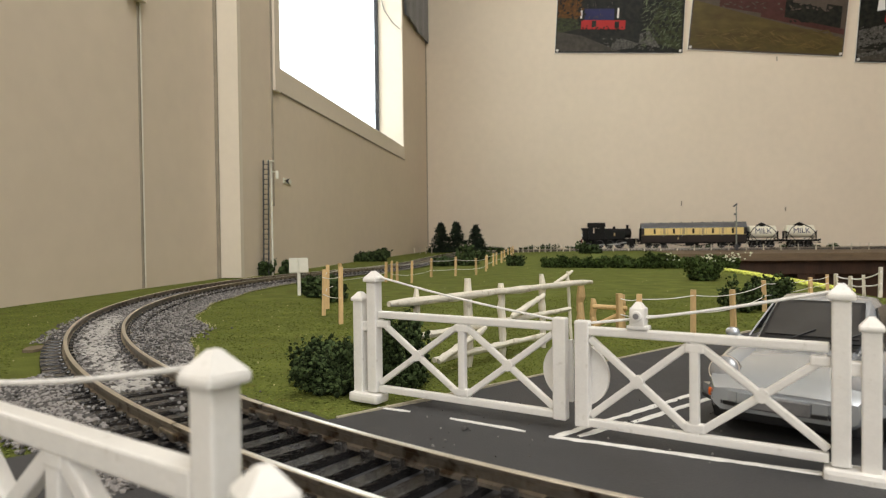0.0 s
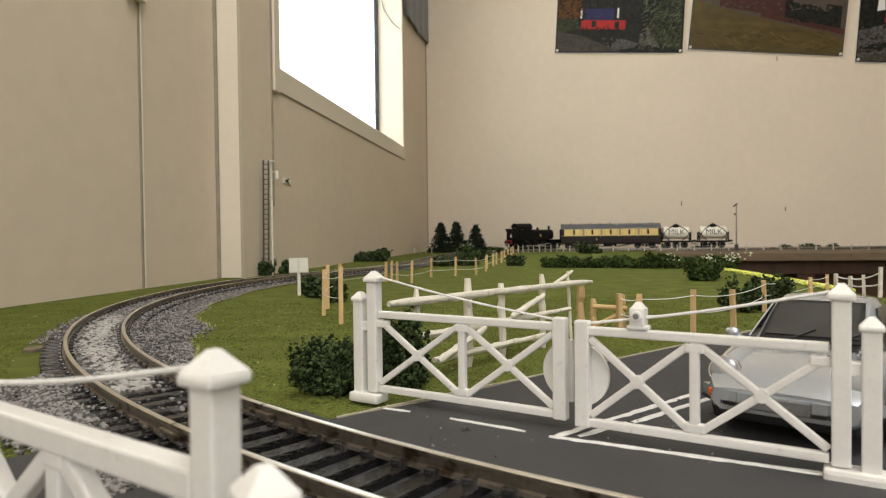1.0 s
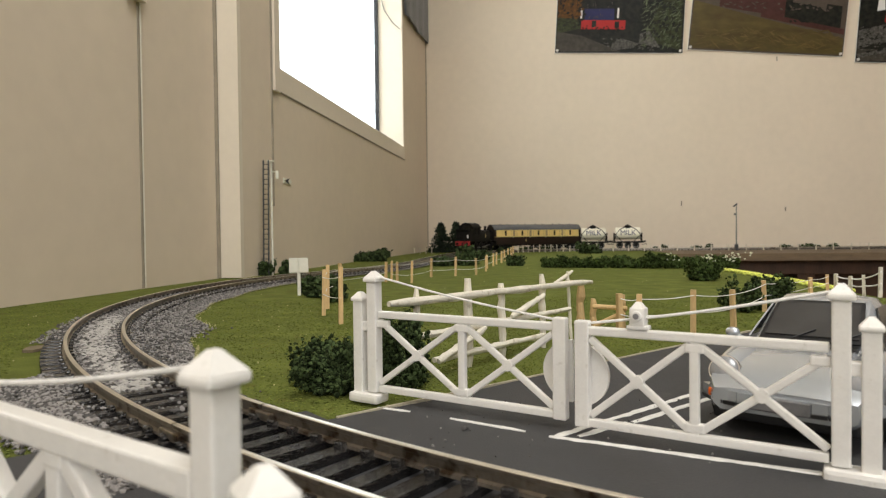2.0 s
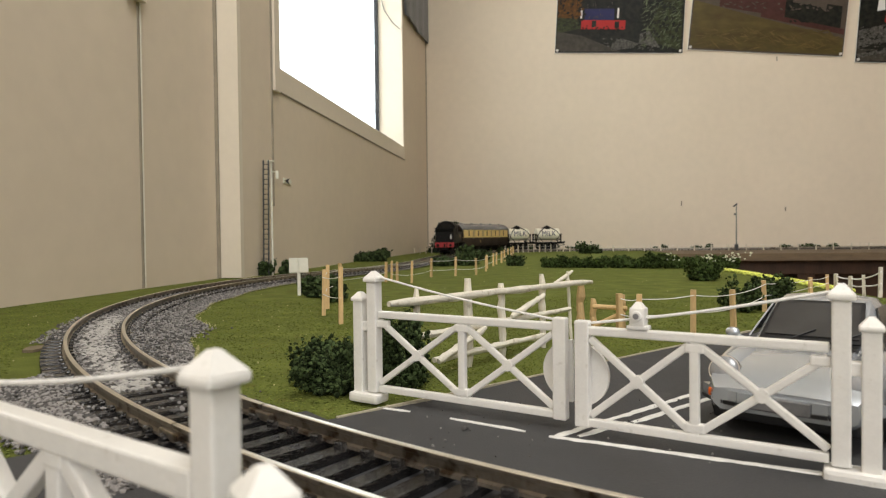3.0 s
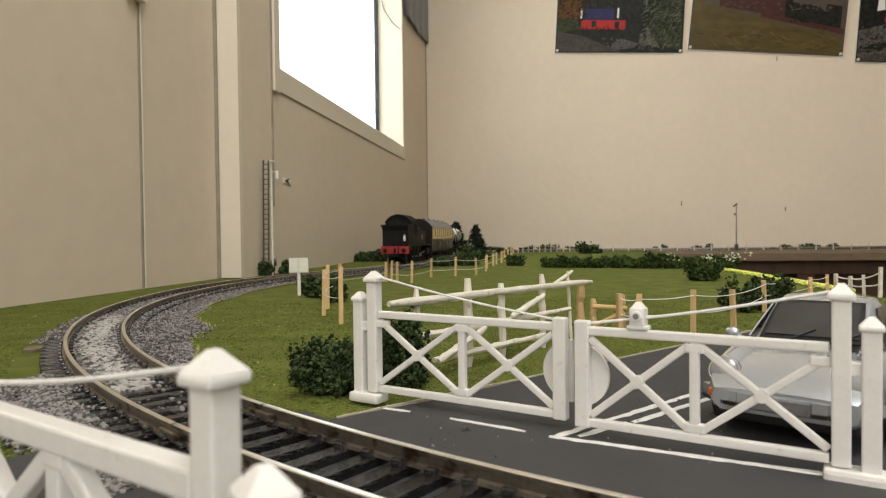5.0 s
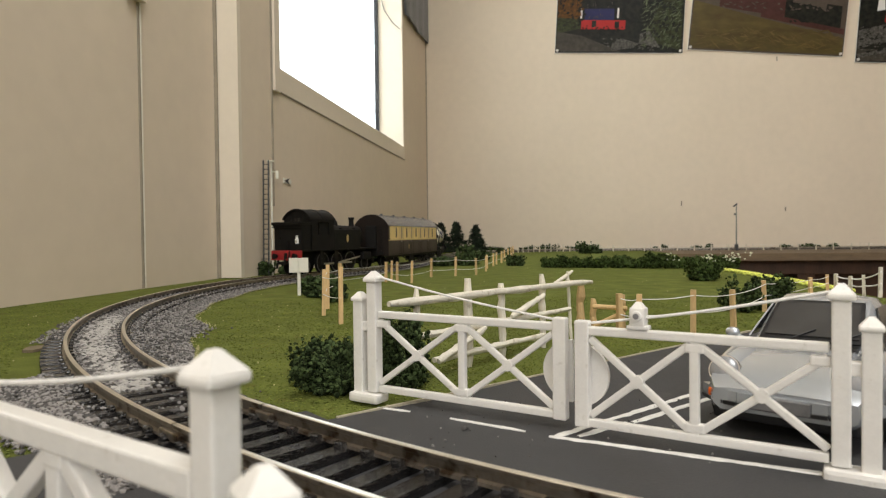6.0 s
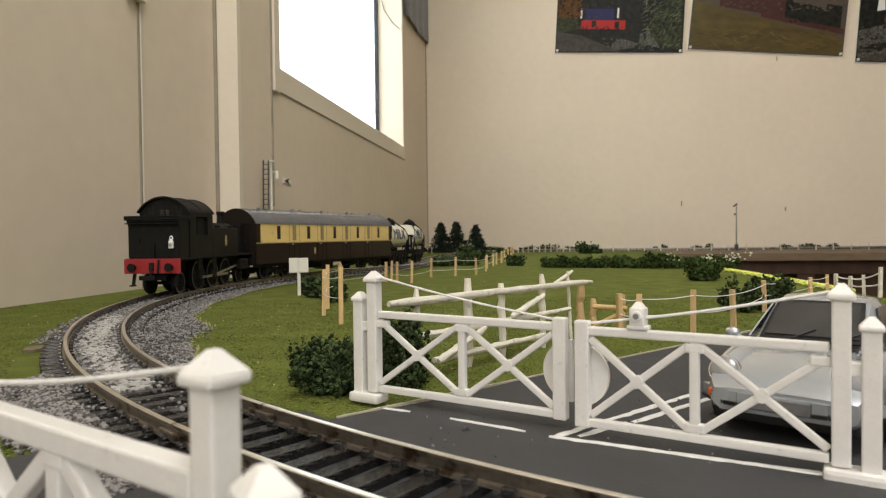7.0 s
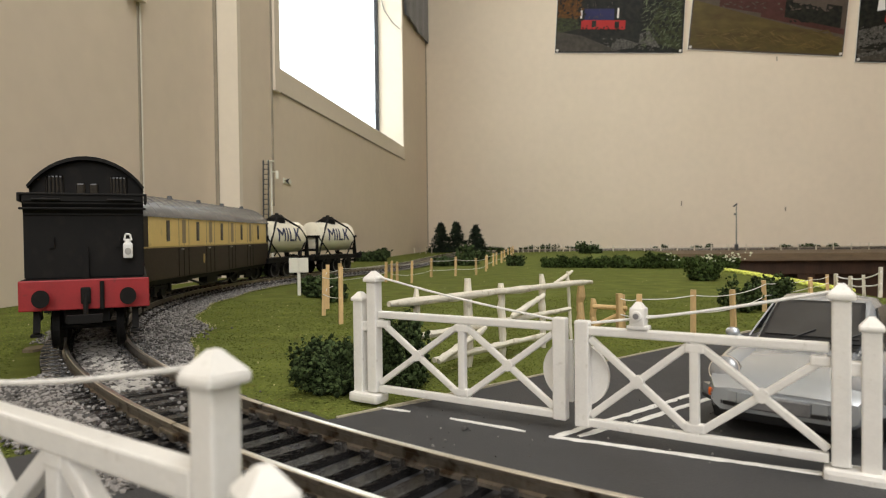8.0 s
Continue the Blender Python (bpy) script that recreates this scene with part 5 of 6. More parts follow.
# ---- the car ----
def car():
    S = 1.09
    g = thing("car", pose(0.0790, 0.1345, 0.0008, 0, 0, 229), "silver rear-engined sports car with dark glass waiting at the gate", "car")
    L, W = 0.0640, 0.0262      # before the scale S; x forward, nose at +L/2

    def loft(sections):
        bm = B()
        prev = None
        for x, pts in sections:
            ring = [bm.verts.new((x, y, z)) for y, z in pts]
            if prev:
                for k in range(len(ring)):
                    bm.faces.new((prev[k], prev[(k + 1) % len(ring)], ring[(k + 1) % len(ring)], ring[k]))
            else:
                bm.faces.new(ring)
            prev = ring
        bm.faces.new(prev[::-1])
        bmesh.ops.recalc_face_normals(bm, faces=bm.faces[:])
        return bm

    def hull(w, z0, zs, zt, crown=0.75):
        """Half outline mirrored: sill, waist, shoulder, crown."""
        half = [(w * 0.86, z0), (w * 0.97, z0 + (zs - z0) * 0.25), (w, z0 + (zs - z0) * 0.6), (w * 0.96, zs), (w * crown, zs + (zt - zs) * 0.7), (w * 0.40, zt), (0.0, zt * 1.006)]
        return half + [(-y, z) for y, z in half[-2::-1]]

    h = W / 2
    secs = []
    for u, w, z0, zs, zt in ((-0.5, 0.74, 0.0050, 0.0085, 0.0095), (-0.47, 0.88, 0.0036, 0.0100, 0.0112), (-0.40, 0.97, 0.0030, 0.0112, 0.0126), (-0.25, 1.0, 0.0026, 0.0118, 0.0134), (0.0, 0.97, 0.0024, 0.0116, 0.0134),
                             (0.15, 0.97, 0.0024, 0.0114, 0.0132), (0.25, 0.98, 0.0026, 0.0113, 0.0124), (0.35, 0.97, 0.0028, 0.0108, 0.0114), (0.42, 0.94, 0.0030, 0.0099, 0.0103), (0.465, 0.88, 0.0034, 0.0088, 0.0091), (0.49, 0.80, 0.0042, 0.0076, 0.0079)):
        secs.append((u * L, hull(h * w, z0, zs, zt)))
    body = part("body", loft(secs), CAR_SILVER, g, "silver bodywork", smooth=True)
    # front wings swelling up to the headlamps
    for sgn in (-1, 1):
        bm = B()
        bmesh.ops.create_uvsphere(bm, u_segments=20, v_segments=12, radius=1.0, matrix=pose(0.0163, sgn * h * 0.74, 0.0095, 0, 4, 0) @ Matrix.Diagonal((0.0122, 0.0034, 0.0034, 1)))
        part("wing", bm, CAR_SILVER, body, smooth=True)
        bm = B()
        bmesh.ops.create_uvsphere(bm, u_segments=20, v_segments=12, radius=1.0, matrix=pose(-0.0175, sgn * h * 0.80, 0.0090, 0, 0, 0) @ Matrix.Diagonal((0.0110, 0.0035, 0.0042, 1)))
        part("wing", bm, CAR_SILVER, body, smooth=True)
        bm = B()
        m = pose(0.0272, sgn * h * 0.74, 0.0097, 0, 60, 0)
        bmesh.ops.create_cone(bm, cap_ends=True, segments=24, radius1=0.0027, radius2=0.0025, depth=0.0010, matrix=m)
        ring = part("headlamp", bm, CHROME, body, "round headlamp with bright rim", smooth=True)
        bm = B()
        bmesh.ops.create_uvsphere(bm, u_segments=20, v_segments=10, radius=0.0024, matrix=m @ Matrix.Translation((0, 0, 0.0004)) @ Matrix.Diagonal((1, 1, 0.38, 1)))
        part("lens", bm, CAR_LAMP, ring, smooth=True)
        bm = B()
        box(bm, (0.0296, sgn * h * 0.70, 0.0066), (0.0022, 0.0044, 0.0014), pose(0, 0, 0), 0.0004)
        part("indicator", bm, AMBER, body, "orange indicator lens")
        bm = B()
        box(bm, (0.0304, sgn * 0.0036, 0.0056), (0.0012, 0.0022, 0.0018), None, 0.0003)
        part("overrider", bm, CAR_BLACK, body)
        bm = B()
        bmesh.ops.create_uvsphere(bm, u_segments=12, v_segments=8, radius=1.0, matrix=pose(0.0085, sgn * (h + 0.0010), 0.0136) @ Matrix.Diagonal((0.0010, 0.0014, 0.0010, 1)))
        rod(bm, (0.0085, sgn * (h - 0.0012), 0.0124), (0.0085, sgn * (h + 0.0006), 0.0134), 0.0004)
        part("door_mirror", bm, CAR_SILVER, body, smooth=True)
    # bumper, valance, plate, bonnet lines
    bm = B()
    for k in range(12):
        a0, a1 = [(-1 + 2 * q / 12) for q in (k, k + 1)]
        bar(bm, (0.0312 - 0.0046 * a0 ** 4, a0 * h * 0.96, 0.0062), (0.0312 - 0.0046 * a1 ** 4, a1 * h * 0.96, 0.0062), 0.0022, 0.0018)
    part("bumper", bm, CAR_SILVER, body, "silver wrap-round bumper", smooth=True)
    bm = B()
    for k in range(12):
        a0, a1 = [(-1 + 2 * q / 12) for q in (k, k + 1)]
        bar(bm, (0.0316 - 0.0046 * a0 ** 4, a0 * h * 0.965, 0.0054), (0.0316 - 0.0046 * a1 ** 4, a1 * h * 0.965, 0.0054), 0.0006, 0.0018)
    part("rubber_strip", bm, CAR_BLACK, body, "black rubber strip")
    bm = B()
    box(bm, (0.0292, 0, 0.0037), (0.0030, W * 0.80, 0.0022), None, 0.0005)
    part("valance", bm, CAR_BLACK, body, "black lower valance")
    bm = B()
    box(bm, (0.0324, 0, 0.0062), (0.0006, 0.0084, 0.0020), None, 0.0002)
    part("plate", bm, CAR_GREY, body, "blank grey plate")
    bm = B()
    for sgn in (-1, 1):
        bar(bm, (0.0125, sgn * 0.0072, 0.01275), (0.0262, sgn * 0.0052, 0.0103), 0.0002, 0.00022)
    bar(bm, (0.0262, -0.0052, 0.0103), (0.0262, 0.0052, 0.0103), 0.0002, 0.0003)
    part("bonnet_line", bm, CAR_GREY, body)
    bm = B()
    box(bm, (0.0128, 0, 0.01275), (0.0022, 0.0150, 0.0010), pose(0, 0, 0, 0, 0, 0), 0.0003)
    part("scuttle_vent", bm, CAR_BLACK, body, "black vent below the windscreen")
    # cabin
    prof = [(0.0125, 0.0128), (0.0020, 0.0196), (-0.0040, 0.0204), (-0.0110, 0.0197), (-0.0240, 0.0135)]
    cab = []
    for (x, z), w in zip(prof, (0.76, 0.69, 0.68, 0.65, 0.60)):
        zb = 0.0118
        half = [(h * (0.78 if z < 0.015 else 0.88), zb), (h * w * 1.02, max(zb + 0.0002, z - 0.0016)), (h * w * 0.9, z - 0.0004), (h * w * 0.5, z), (0, z + 0.0001)]
        cab.append((x, half + [(-y, q) for y, q in half[-2::-1]]))
    cabin = part("cabin", loft(cab), CAR_SILVER, g, "silver cabin roof", smooth=True)

    def pane(name, quad, mat, label, lift=0.0003):
        bm = B()
        q = [Vector(p) for p in quad]
        n = (q[1] - q[0]).cross(q[3] - q[0]).normalized()
        lo = [bm.verts.new(p) for p in q]
        hi = [bm.verts.new(p + n * lift) for p in q]
        bm.faces.new(hi)
        bm.faces.new(lo[::-1])
        for k in range(4):
            bm.faces.new((lo[k], lo[(k + 1) % 4], hi[(k + 1) % 4], hi[k]))
        bmesh.ops.recalc_face_normals(bm, faces=bm.faces[:])
        return part(name, bm, mat, cabin, label)

    fx = lambda k: (0.0130 + (0.0022 - 0.0130) * k, 0.0129 + (0.0199 - 0.0129) * k)
    for k0, k1, wa, wb, mat, name, label, up in ((0.05, 0.92, 0.680, 0.590, CAR_BLACK, "windscreen_seal", "black windscreen surround", 0.0003), (0.12, 0.84, 0.610, 0.535, CAR_GLASS, "windscreen", "dark reflective windscreen", 0.0006)):
        (xa, za), (xb, zb) = fx(k0), fx(k1)
        pane(name, [(xa, -h * wa, za), (xa, h * wa, za), (xb, h * wb, zb), (xb, -h * wb, zb)], mat, label, up)
    for sgn in (-1, 1):
        q = [(0.0095, sgn * h * 0.885, 0.0130), (-0.0130, sgn * h * 0.885, 0.0132), (-0.0085, sgn * h * 0.70, 0.0184), (0.0015, sgn * h * 0.70, 0.0186)]
        pane("side_window", q if sgn > 0 else q[::-1], CAR_GLASS, "dark side window")
    bm = B()
    for y in (-0.0045, 0.0035):
        rod(bm, (0.0140, y, 0.0131), (0.0108, y + 0.0052, 0.0153), 0.00018, seg=5)
    part("wiper", bm, CAR_BLACK, cabin)
    for x in (0.0190, -0.0185):
        for sgn in (-1, 1):
            bm = B()
            rod(bm, (x, sgn * h * 0.72, 0.0050), (x, sgn * h * 1.0, 0.0050), 0.0050, seg=24)
            wh = part("wheel", bm, RUBBER, g, "black tyre", smooth=True)
            bm = B()
            rod(bm, (x, sgn * h * 0.99, 0.0050), (x, sgn * h * 1.015, 0.0050), 0.0033, seg=20)
            part("rim", bm, CAR_GREY, wh, "grey wheel rim")
    bm = B()
    box(bm, (0, 0, 0.0034), (L * 0.84, W * 0.80, 0.0022))
    part("floor_pan", bm, CAR_BLACK, g)
    for ob in g.children:
        ob.scale = (S, S, S)
    cabin.scale = (S, S * 0.92, S * 1.02)


car()


# ---- lineside things ----
sign = thing("lineside_sign", pose(-0.0925, 0.416, 0, 0, 0, 14), "blank cream lineside board on a post", "sign")
bm = B()
box(bm, (0, 0, 0.0115), (0.0021, 0.0018, 0.0240), None, 0.0003)
part("post", bm, SIGN, sign)
for x, w, a in ((-0.0036, 0.0052, 3), (0.0032, 0.0058, -6)):
    bm = B()
    box(bm, (x, -0.0014, 0.0190), (w, 0.0008, 0.0094), pose(0, 0, 0, 0, 0, a), 0.0002)
    part("board", bm, SIGN, sign)

signal = thing("signal_post", pose(-0.1700, 0.640, 0, 0, 0, 0), "white signal post with a dark ladder by the wall", "signal")
bm = B()
rod(bm, (0.0010, 0.004, -0.0005), (0.0010, 0.004, 0.1130), 0.0011, 0.0009, seg=8)
part("post", bm, SIGN, signal, "white post")
for x in (-0.0055, -0.0005):
    bm = B()
    bar(bm, (x - 0.0015, 0, -0.0005), (x, 0, 0.1130), 0.0016, 0.0012, up=(0, 1, 0))
    part("ladder_side", bm, LADDER, signal, "dark ladder side")
for i in range(22):
    z = 0.006 + 0.0049 * i
    bm = B()
    k = -0.0015 * (1 - z / 0.113)
    rod(bm, (-0.0055 + k, 0, z), (-0.0005 + k, 0, z), 0.00042, seg=5)
    part("rung", bm, LADDER, signal)
bm = B()
box(bm, (0.0012, 0.001, 0.1122), (0.0070, 0.0030, 0.0012), None, 0.0003)
box(bm, (0.0068, 0.004, 0.0990), (0.0030, 0.0016, 0.0080), None, 0.0003)
rod(bm, (0.001, 0.004, 0.1020), (0.0078, 0.004, 0.1020), 0.0005, seg=6)
part("bracket", bm, SIGN, signal, "white bracket")
arm = thing("wall_arrow", ROOM @ pose(0.0, -0.884, 0.0985), "small white card with a dark arrow on the wall", "marker")
bm = B()
box(bm, (0.0008, 0, 0), (0.0012, 0.020, 0.0056))
part("card", bm, SIGN, arm, "white card")
bm = B()
prism(bm, [(-0.010, 0.0), (0.004, 0.0034), (0.000, 0.0), (0.004, -0.0034)], 0.0016, 0.0019, "x")
part("arrow", bm, LADDER, arm, "dark arrow head")

far_sig = thing("signal_post", pose(*on_line(2.008, -0.034)[:2], 0), "thin grey-green signal post by the far track", "signal")
bm = B()
rod(bm, (0, 0, -0.0005), (0, 0, 0.0960), 0.0016, 0.0011, seg=8)
part("post", bm, POST_GREY, far_sig)
bm = B()
box(bm, (0, 0, 0.006), (0.0060, 0.0060, 0.0130), None, 0.0008)
part("base", bm, LADDER, far_sig)
bm = B()
bar(bm, (0.001, -0.002, 0.0955), (-0.0075, -0.002, 0.0890), 0.0030, 0.0010, 0.0003)
part("arm", bm, LADDER, far_sig, "dark lowered signal arm")
bm = B()
box(bm, (-0.0040, -0.002, 0.0740), (0.0030, 0.0020, 0.0040), None, 0.0004)
part("lamp_case", bm, LADDER, far_sig)
for u, z, h in ((0.594, 0.1045, 0.011), (0.818, 0.088, 0.009), (0.800, 0.425, 0.010)):
    bm = B()
    box(bm, (u, -0.0016, z), (0.0022, 0.0032, h), None, 0.0006)
    ob = tagged(part("nail", bm, SEAM_AND_SHADE), "rusty nail in the wall", "nail", "nails in the wall")
    ob.matrix_basis = ROOM

# dark cloth hanging by the window, and a loop of wire in the reveal
bm = B()
n = 22
prev = None
for i in range(n + 1):
    k = i / n
    v = -0.2615 + 0.2590 * k
    zb = 0.485 + 0.017 * k + 0.002 * math.sin(k * 9)
    uu = 0.0100 + 0.0012 * math.sin(k * 21) - 0.003 * k
    cur = [bm.verts.new((uu, v, zb)), bm.verts.new((uu + 0.004, v, 1.1)), bm.verts.new((uu - 0.008, v, 1.1)), bm.verts.new((uu - 0.006, v, zb + 0.002))]
    if prev:
        for q in range(4):
            bm.faces.new((prev[q], cur[q], cur[(q + 1) % 4], prev[(q + 1) % 4]))
    prev = cur
bmesh.ops.recalc_face_normals(bm, faces=bm.faces[:])
ob = tagged(part("curtain", bm, CURTAIN, smooth=True), "dark grey cloth hanging beside the window", "curtain")
ob.matrix_basis = ROOM
bm = B()
tube(bm, [(-0.052, -0.275, 0.80), (-0.052, -0.2705, 0.62), (-0.048, -0.270, 0.54), (-0.036, -0.270, 0.495), (-0.020, -0.270, 0.470), (-0.004, -0.270, 0.455)], 0.0009)
ob = tagged(part("cable", bm, WIRE, smooth=True), "thin pale cable looped in the window reveal", "cable")
ob.matrix_basis = ROOM


# ---- photographs pinned on the far wall (plain shapes of colour) ----
def photo(name_label, u, z, w, h, tilt, blocks, base, specks=()):
    g = thing("photograph", ROOM @ pose(u, -0.003, z, 0, tilt, 0), name_label, "photograph", "photographs on the wall")
    bm = B()
    box(bm, (w / 2, 0, h / 2), (w, 0.0016, h))
    part("paper", bm, PHOTO_WHITE, g, "white-edged photo paper")
    bm = B()
    box(bm, (w / 2, -0.0014, h / 2), (w - 0.002, 0.0006, h - 0.002))
    part("print", bm, base, g)
    for i, (mat, pts) in enumerate(blocks):
        bm = B()
        d = -0.0019 - 0.00025 * i
        prism(bm, pts, d, d + 0.0002, "y")
        part("print_shape", bm, mat, g)
    for i, (mat, x0, x1, z0, z1, n, long, wide, lean) in enumerate(specks):
        r = random.Random(i + int(u * 1000))
        bm = B()
        d = -0.0019 - 0.00025 * (len(blocks) + i)
        for _ in range(n):
            a = lean + r.uniform(-0.7, 0.7)
            q, k = r.uniform(0.4, 1.2) * long, r.uniform(0.5, 1.2) * wide
            cx, cz = r.uniform(x0, x1), r.uniform(z0, z1)
            pts = [(cx - q * math.cos(a), cz - q * math.sin(a)), (cx + k * math.sin(a), cz - k * math.cos(a)), (cx + q * math.cos(a), cz + q * math.sin(a)), (cx - k * math.sin(a), cz + k * math.cos(a))]
            bm.faces.new([bm.verts.new((px, d - 0.00001 * _, pz)) for px, pz in pts])
        bmesh.ops.recalc_face_normals(bm, faces=bm.faces[:])
        tagged(part("print_specks", bm, mat, g), kind="stuff")
    for x in (0.006, w - 0.006):
        bm = B()
        rod(bm, (x, -0.0045, 0.006), (x, 0.0, 0.006), 0.0028, 0.0036, seg=10)
        part("pin", bm, PHOTO_WHITE, g, "pale drawing pin")


P_DARK = material("print_dark", (0.010, 0.010, 0.009), 0.4, spec=0.12, vary=0.22, scale=60, fine=300, dirt=(0.029, 0.029, 0.020), dirt_at=0.6, dirt_soft=0.22)
P_ORANGE = material("print_orange_leaves", (0.173, 0.069, 0.014), 0.4, spec=0.12, vary=0.25, scale=90, fine=400, dirt=(0.029, 0.020, 0.009), dirt_at=0.56, dirt_soft=0.22)
P_GREEN = material("print_foliage", (0.058, 0.069, 0.026), 0.4, spec=0.12, vary=0.29, scale=110, fine=420, dirt=(0.011, 0.011, 0.007), dirt_at=0.52, dirt_soft=0.22)
P_BLUE = material("print_blue", (0.025, 0.027, 0.086), 0.4, spec=0.12, vary=0.11, scale=80, fine=300)
P_RED = material("print_red", (0.374, 0.025, 0.022), 0.4, spec=0.12, vary=0.05, scale=80, fine=300)
P_PATH = material("print_path", (0.075, 0.063, 0.052), 0.4, spec=0.12, vary=0.14, scale=60, fine=300, dirt=(0.029, 0.029, 0.020), dirt_at=0.58, dirt_soft=0.22)
P_FIELD = material("print_field", (0.105, 0.082, 0.026), 0.4, spec=0.12, vary=0.18, scale=14, fine=120, dirt=(0.070, 0.046, 0.020), dirt_at=0.5, dirt_soft=0.2, stretch=(1, 1, 3))
P_LEAF = material("print_pale_leaf", (0.105, 0.120, 0.066), 0.4, spec=0.12, vary=0.3, scale=90, fine=400, spread=0.8)
P_STRAW = material("print_dry_grass", (0.120, 0.084, 0.030), 0.4, spec=0.12, vary=0.2, scale=40, fine=200, spread=0.5)
P_TRAIN = material("print_maroon", (0.066, 0.026, 0.022), 0.4, spec=0.12, vary=0.24, scale=20, fine=160)
P_HAZE = material("print_grey", (0.085, 0.066, 0.052), 0.4, spec=0.12, vary=0.21, scale=16, fine=160)
P_STONE = material("print_stones", (0.162, 0.150, 0.133), 0.4, spec=0.12, vary=0.25, scale=130, fine=420, dirt=(0.018, 0.018, 0.014), dirt_at=0.5, dirt_soft=0.22)
photo("colour photograph of a blue steam engine front among trees", 0.309, 0.4630, 0.289, 0.205, 3.2,
      [(P_ORANGE, [(0.003, 0.075), (0.045, 0.072), (0.050, 0.20), (0.003, 0.20)]),
       (P_GREEN, [(0.003, 0.045), (0.060, 0.058), (0.048, 0.080), (0.003, 0.082)]),
       (P_PATH, [(0.003, 0.004), (0.150, 0.004), (0.060, 0.040), (0.003, 0.050)]),
       (P_GREEN, [(0.205, 0.030), (0.284, 0.006), (0.284, 0.150), (0.240, 0.15), (0.225, 0.09)]),
       (P_STONE, [(0.128, 0.006), (0.178, 0.012), (0.190, 0.022), (0.150, 0.034), (0.130, 0.022)]),
       (P_STONE, [(0.190, 0.022), (0.238, 0.012), (0.212, 0.052), (0.192, 0.044)]),
       (P_BLUE, [(0.065, 0.076), (0.132, 0.076), (0.132, 0.102), (0.065, 0.102)]),
       (P_RED, [(0.058, 0.055), (0.158, 0.054), (0.158, 0.075), (0.058, 0.076)]),
       (P_DARK, [(0.134, 0.057), (0.144, 0.057), (0.144, 0.072), (0.134, 0.072)]),
       (P_DARK, [(0.082, 0.060), (0.092, 0.060), (0.092, 0.074), (0.082, 0.074)]),
       (PHOTO_WHITE, [(0.055, 0.080), (0.059, 0.080), (0.060, 0.102), (0.056, 0.104)]),
       (PHOTO_WHITE, [(0.138, 0.080), (0.142, 0.080), (0.143, 0.102), (0.139, 0.104)])], P_DARK,
      [(P_ORANGE, 0.006, 0.060, 0.080, 0.190, 90, 0.0060, 0.0035, 0.5), (P_LEAF, 0.195, 0.280, 0.012, 0.120, 150, 0.0085, 0.0011, 0.7),
       (P_DARK, 0.200, 0.284, 0.030, 0.150, 60, 0.0070, 0.0040, 1.2), (P_STONE, 0.110, 0.230, 0.006, 0.034, 45, 0.0050, 0.0016, 0.3),
       (P_DARK, 0.004, 0.070, 0.050, 0.190, 50, 0.0050, 0.0030, 1.0), (P_DARK, 0.062, 0.155, 0.052, 0.062, 22, 0.0040, 0.0022, 0.2),
       (P_HAZE, 0.070, 0.130, 0.080, 0.150, 26, 0.0040, 0.0012, 1.5)])
photo("colour photograph of a maroon train beyond a grassy bank", 0.6075, 0.4550, 0.330, 0.215, 5.9,
      [(P_TRAIN, [(0.060, 0.100), (0.200, 0.082), (0.200, 0.150), (0.060, 0.150)]),
       (P_DARK, [(0.200, 0.075), (0.318, 0.058), (0.318, 0.110), (0.200, 0.125)]),
       (P_HAZE, [(0.215, 0.115), (0.285, 0.105), (0.290, 0.150), (0.215, 0.150)]),
       (P_TRAIN, [(0.150, 0.080), (0.326, 0.048), (0.326, 0.060), (0.150, 0.090)]),
       (P_FIELD, [(0.004, 0.004), (0.326, 0.004), (0.326, 0.040), (0.150, 0.078), (0.004, 0.112)])], P_HAZE,
      [(P_STRAW, 0.020, 0.310, 0.010, 0.050, 120, 0.0180, 0.0016, -0.15), (P_FIELD, 0.020, 0.310, 0.012, 0.056, 90, 0.0150, 0.0020, -0.15),
       (P_HAZE, 0.065, 0.300, 0.098, 0.112, 34, 0.0060, 0.0026, -0.15), (P_DARK, 0.210, 0.310, 0.070, 0.110, 26, 0.0080, 0.0030, -0.2)])
photo("colour photograph of a dark engine on a stony track", 0.9600, 0.4080, 0.30, 0.21, 4.5,
      [(P_STONE, [(0.003, 0.030), (0.060, 0.045), (0.060, 0.085), (0.003, 0.070)]),
       (P_PATH, [(0.003, 0.004), (0.280, 0.004), (0.28, 0.02), (0.003, 0.03)]),
       (P_STONE, [(0.004, 0.010), (0.110, 0.034), (0.110, 0.042), (0.004, 0.018)]),
       (PHOTO_WHITE, [(0.036, 0.112), (0.052, 0.115), (0.050, 0.140), (0.038, 0.140)]),
       (P_RED, [(0.052, 0.088), (0.120, 0.090), (0.120, 0.108), (0.055, 0.108)])], P_DARK,
      [(P_STONE, 0.006, 0.100, 0.010, 0.080, 70, 0.0050, 0.0014, 0.3), (P_DARK, 0.006, 0.100, 0.020, 0.090, 50, 0.0070, 0.0022, 0.4)])

# ---- flocked grass ----
rng = np.random.default_rng(9)
outer_poly = np.array(outline)


def inside(x, y):
    n, c = len(outer_poly), False
    for i in range(n):
        (x0, y0), (x1, y1) = outer_poly[i], outer_poly[i - 1]
        if (y0 > y) != (y1 > y) and x < (x1 - x0) * (y - y0) / (y1 - y0) + x0:
            c = not c
    return c


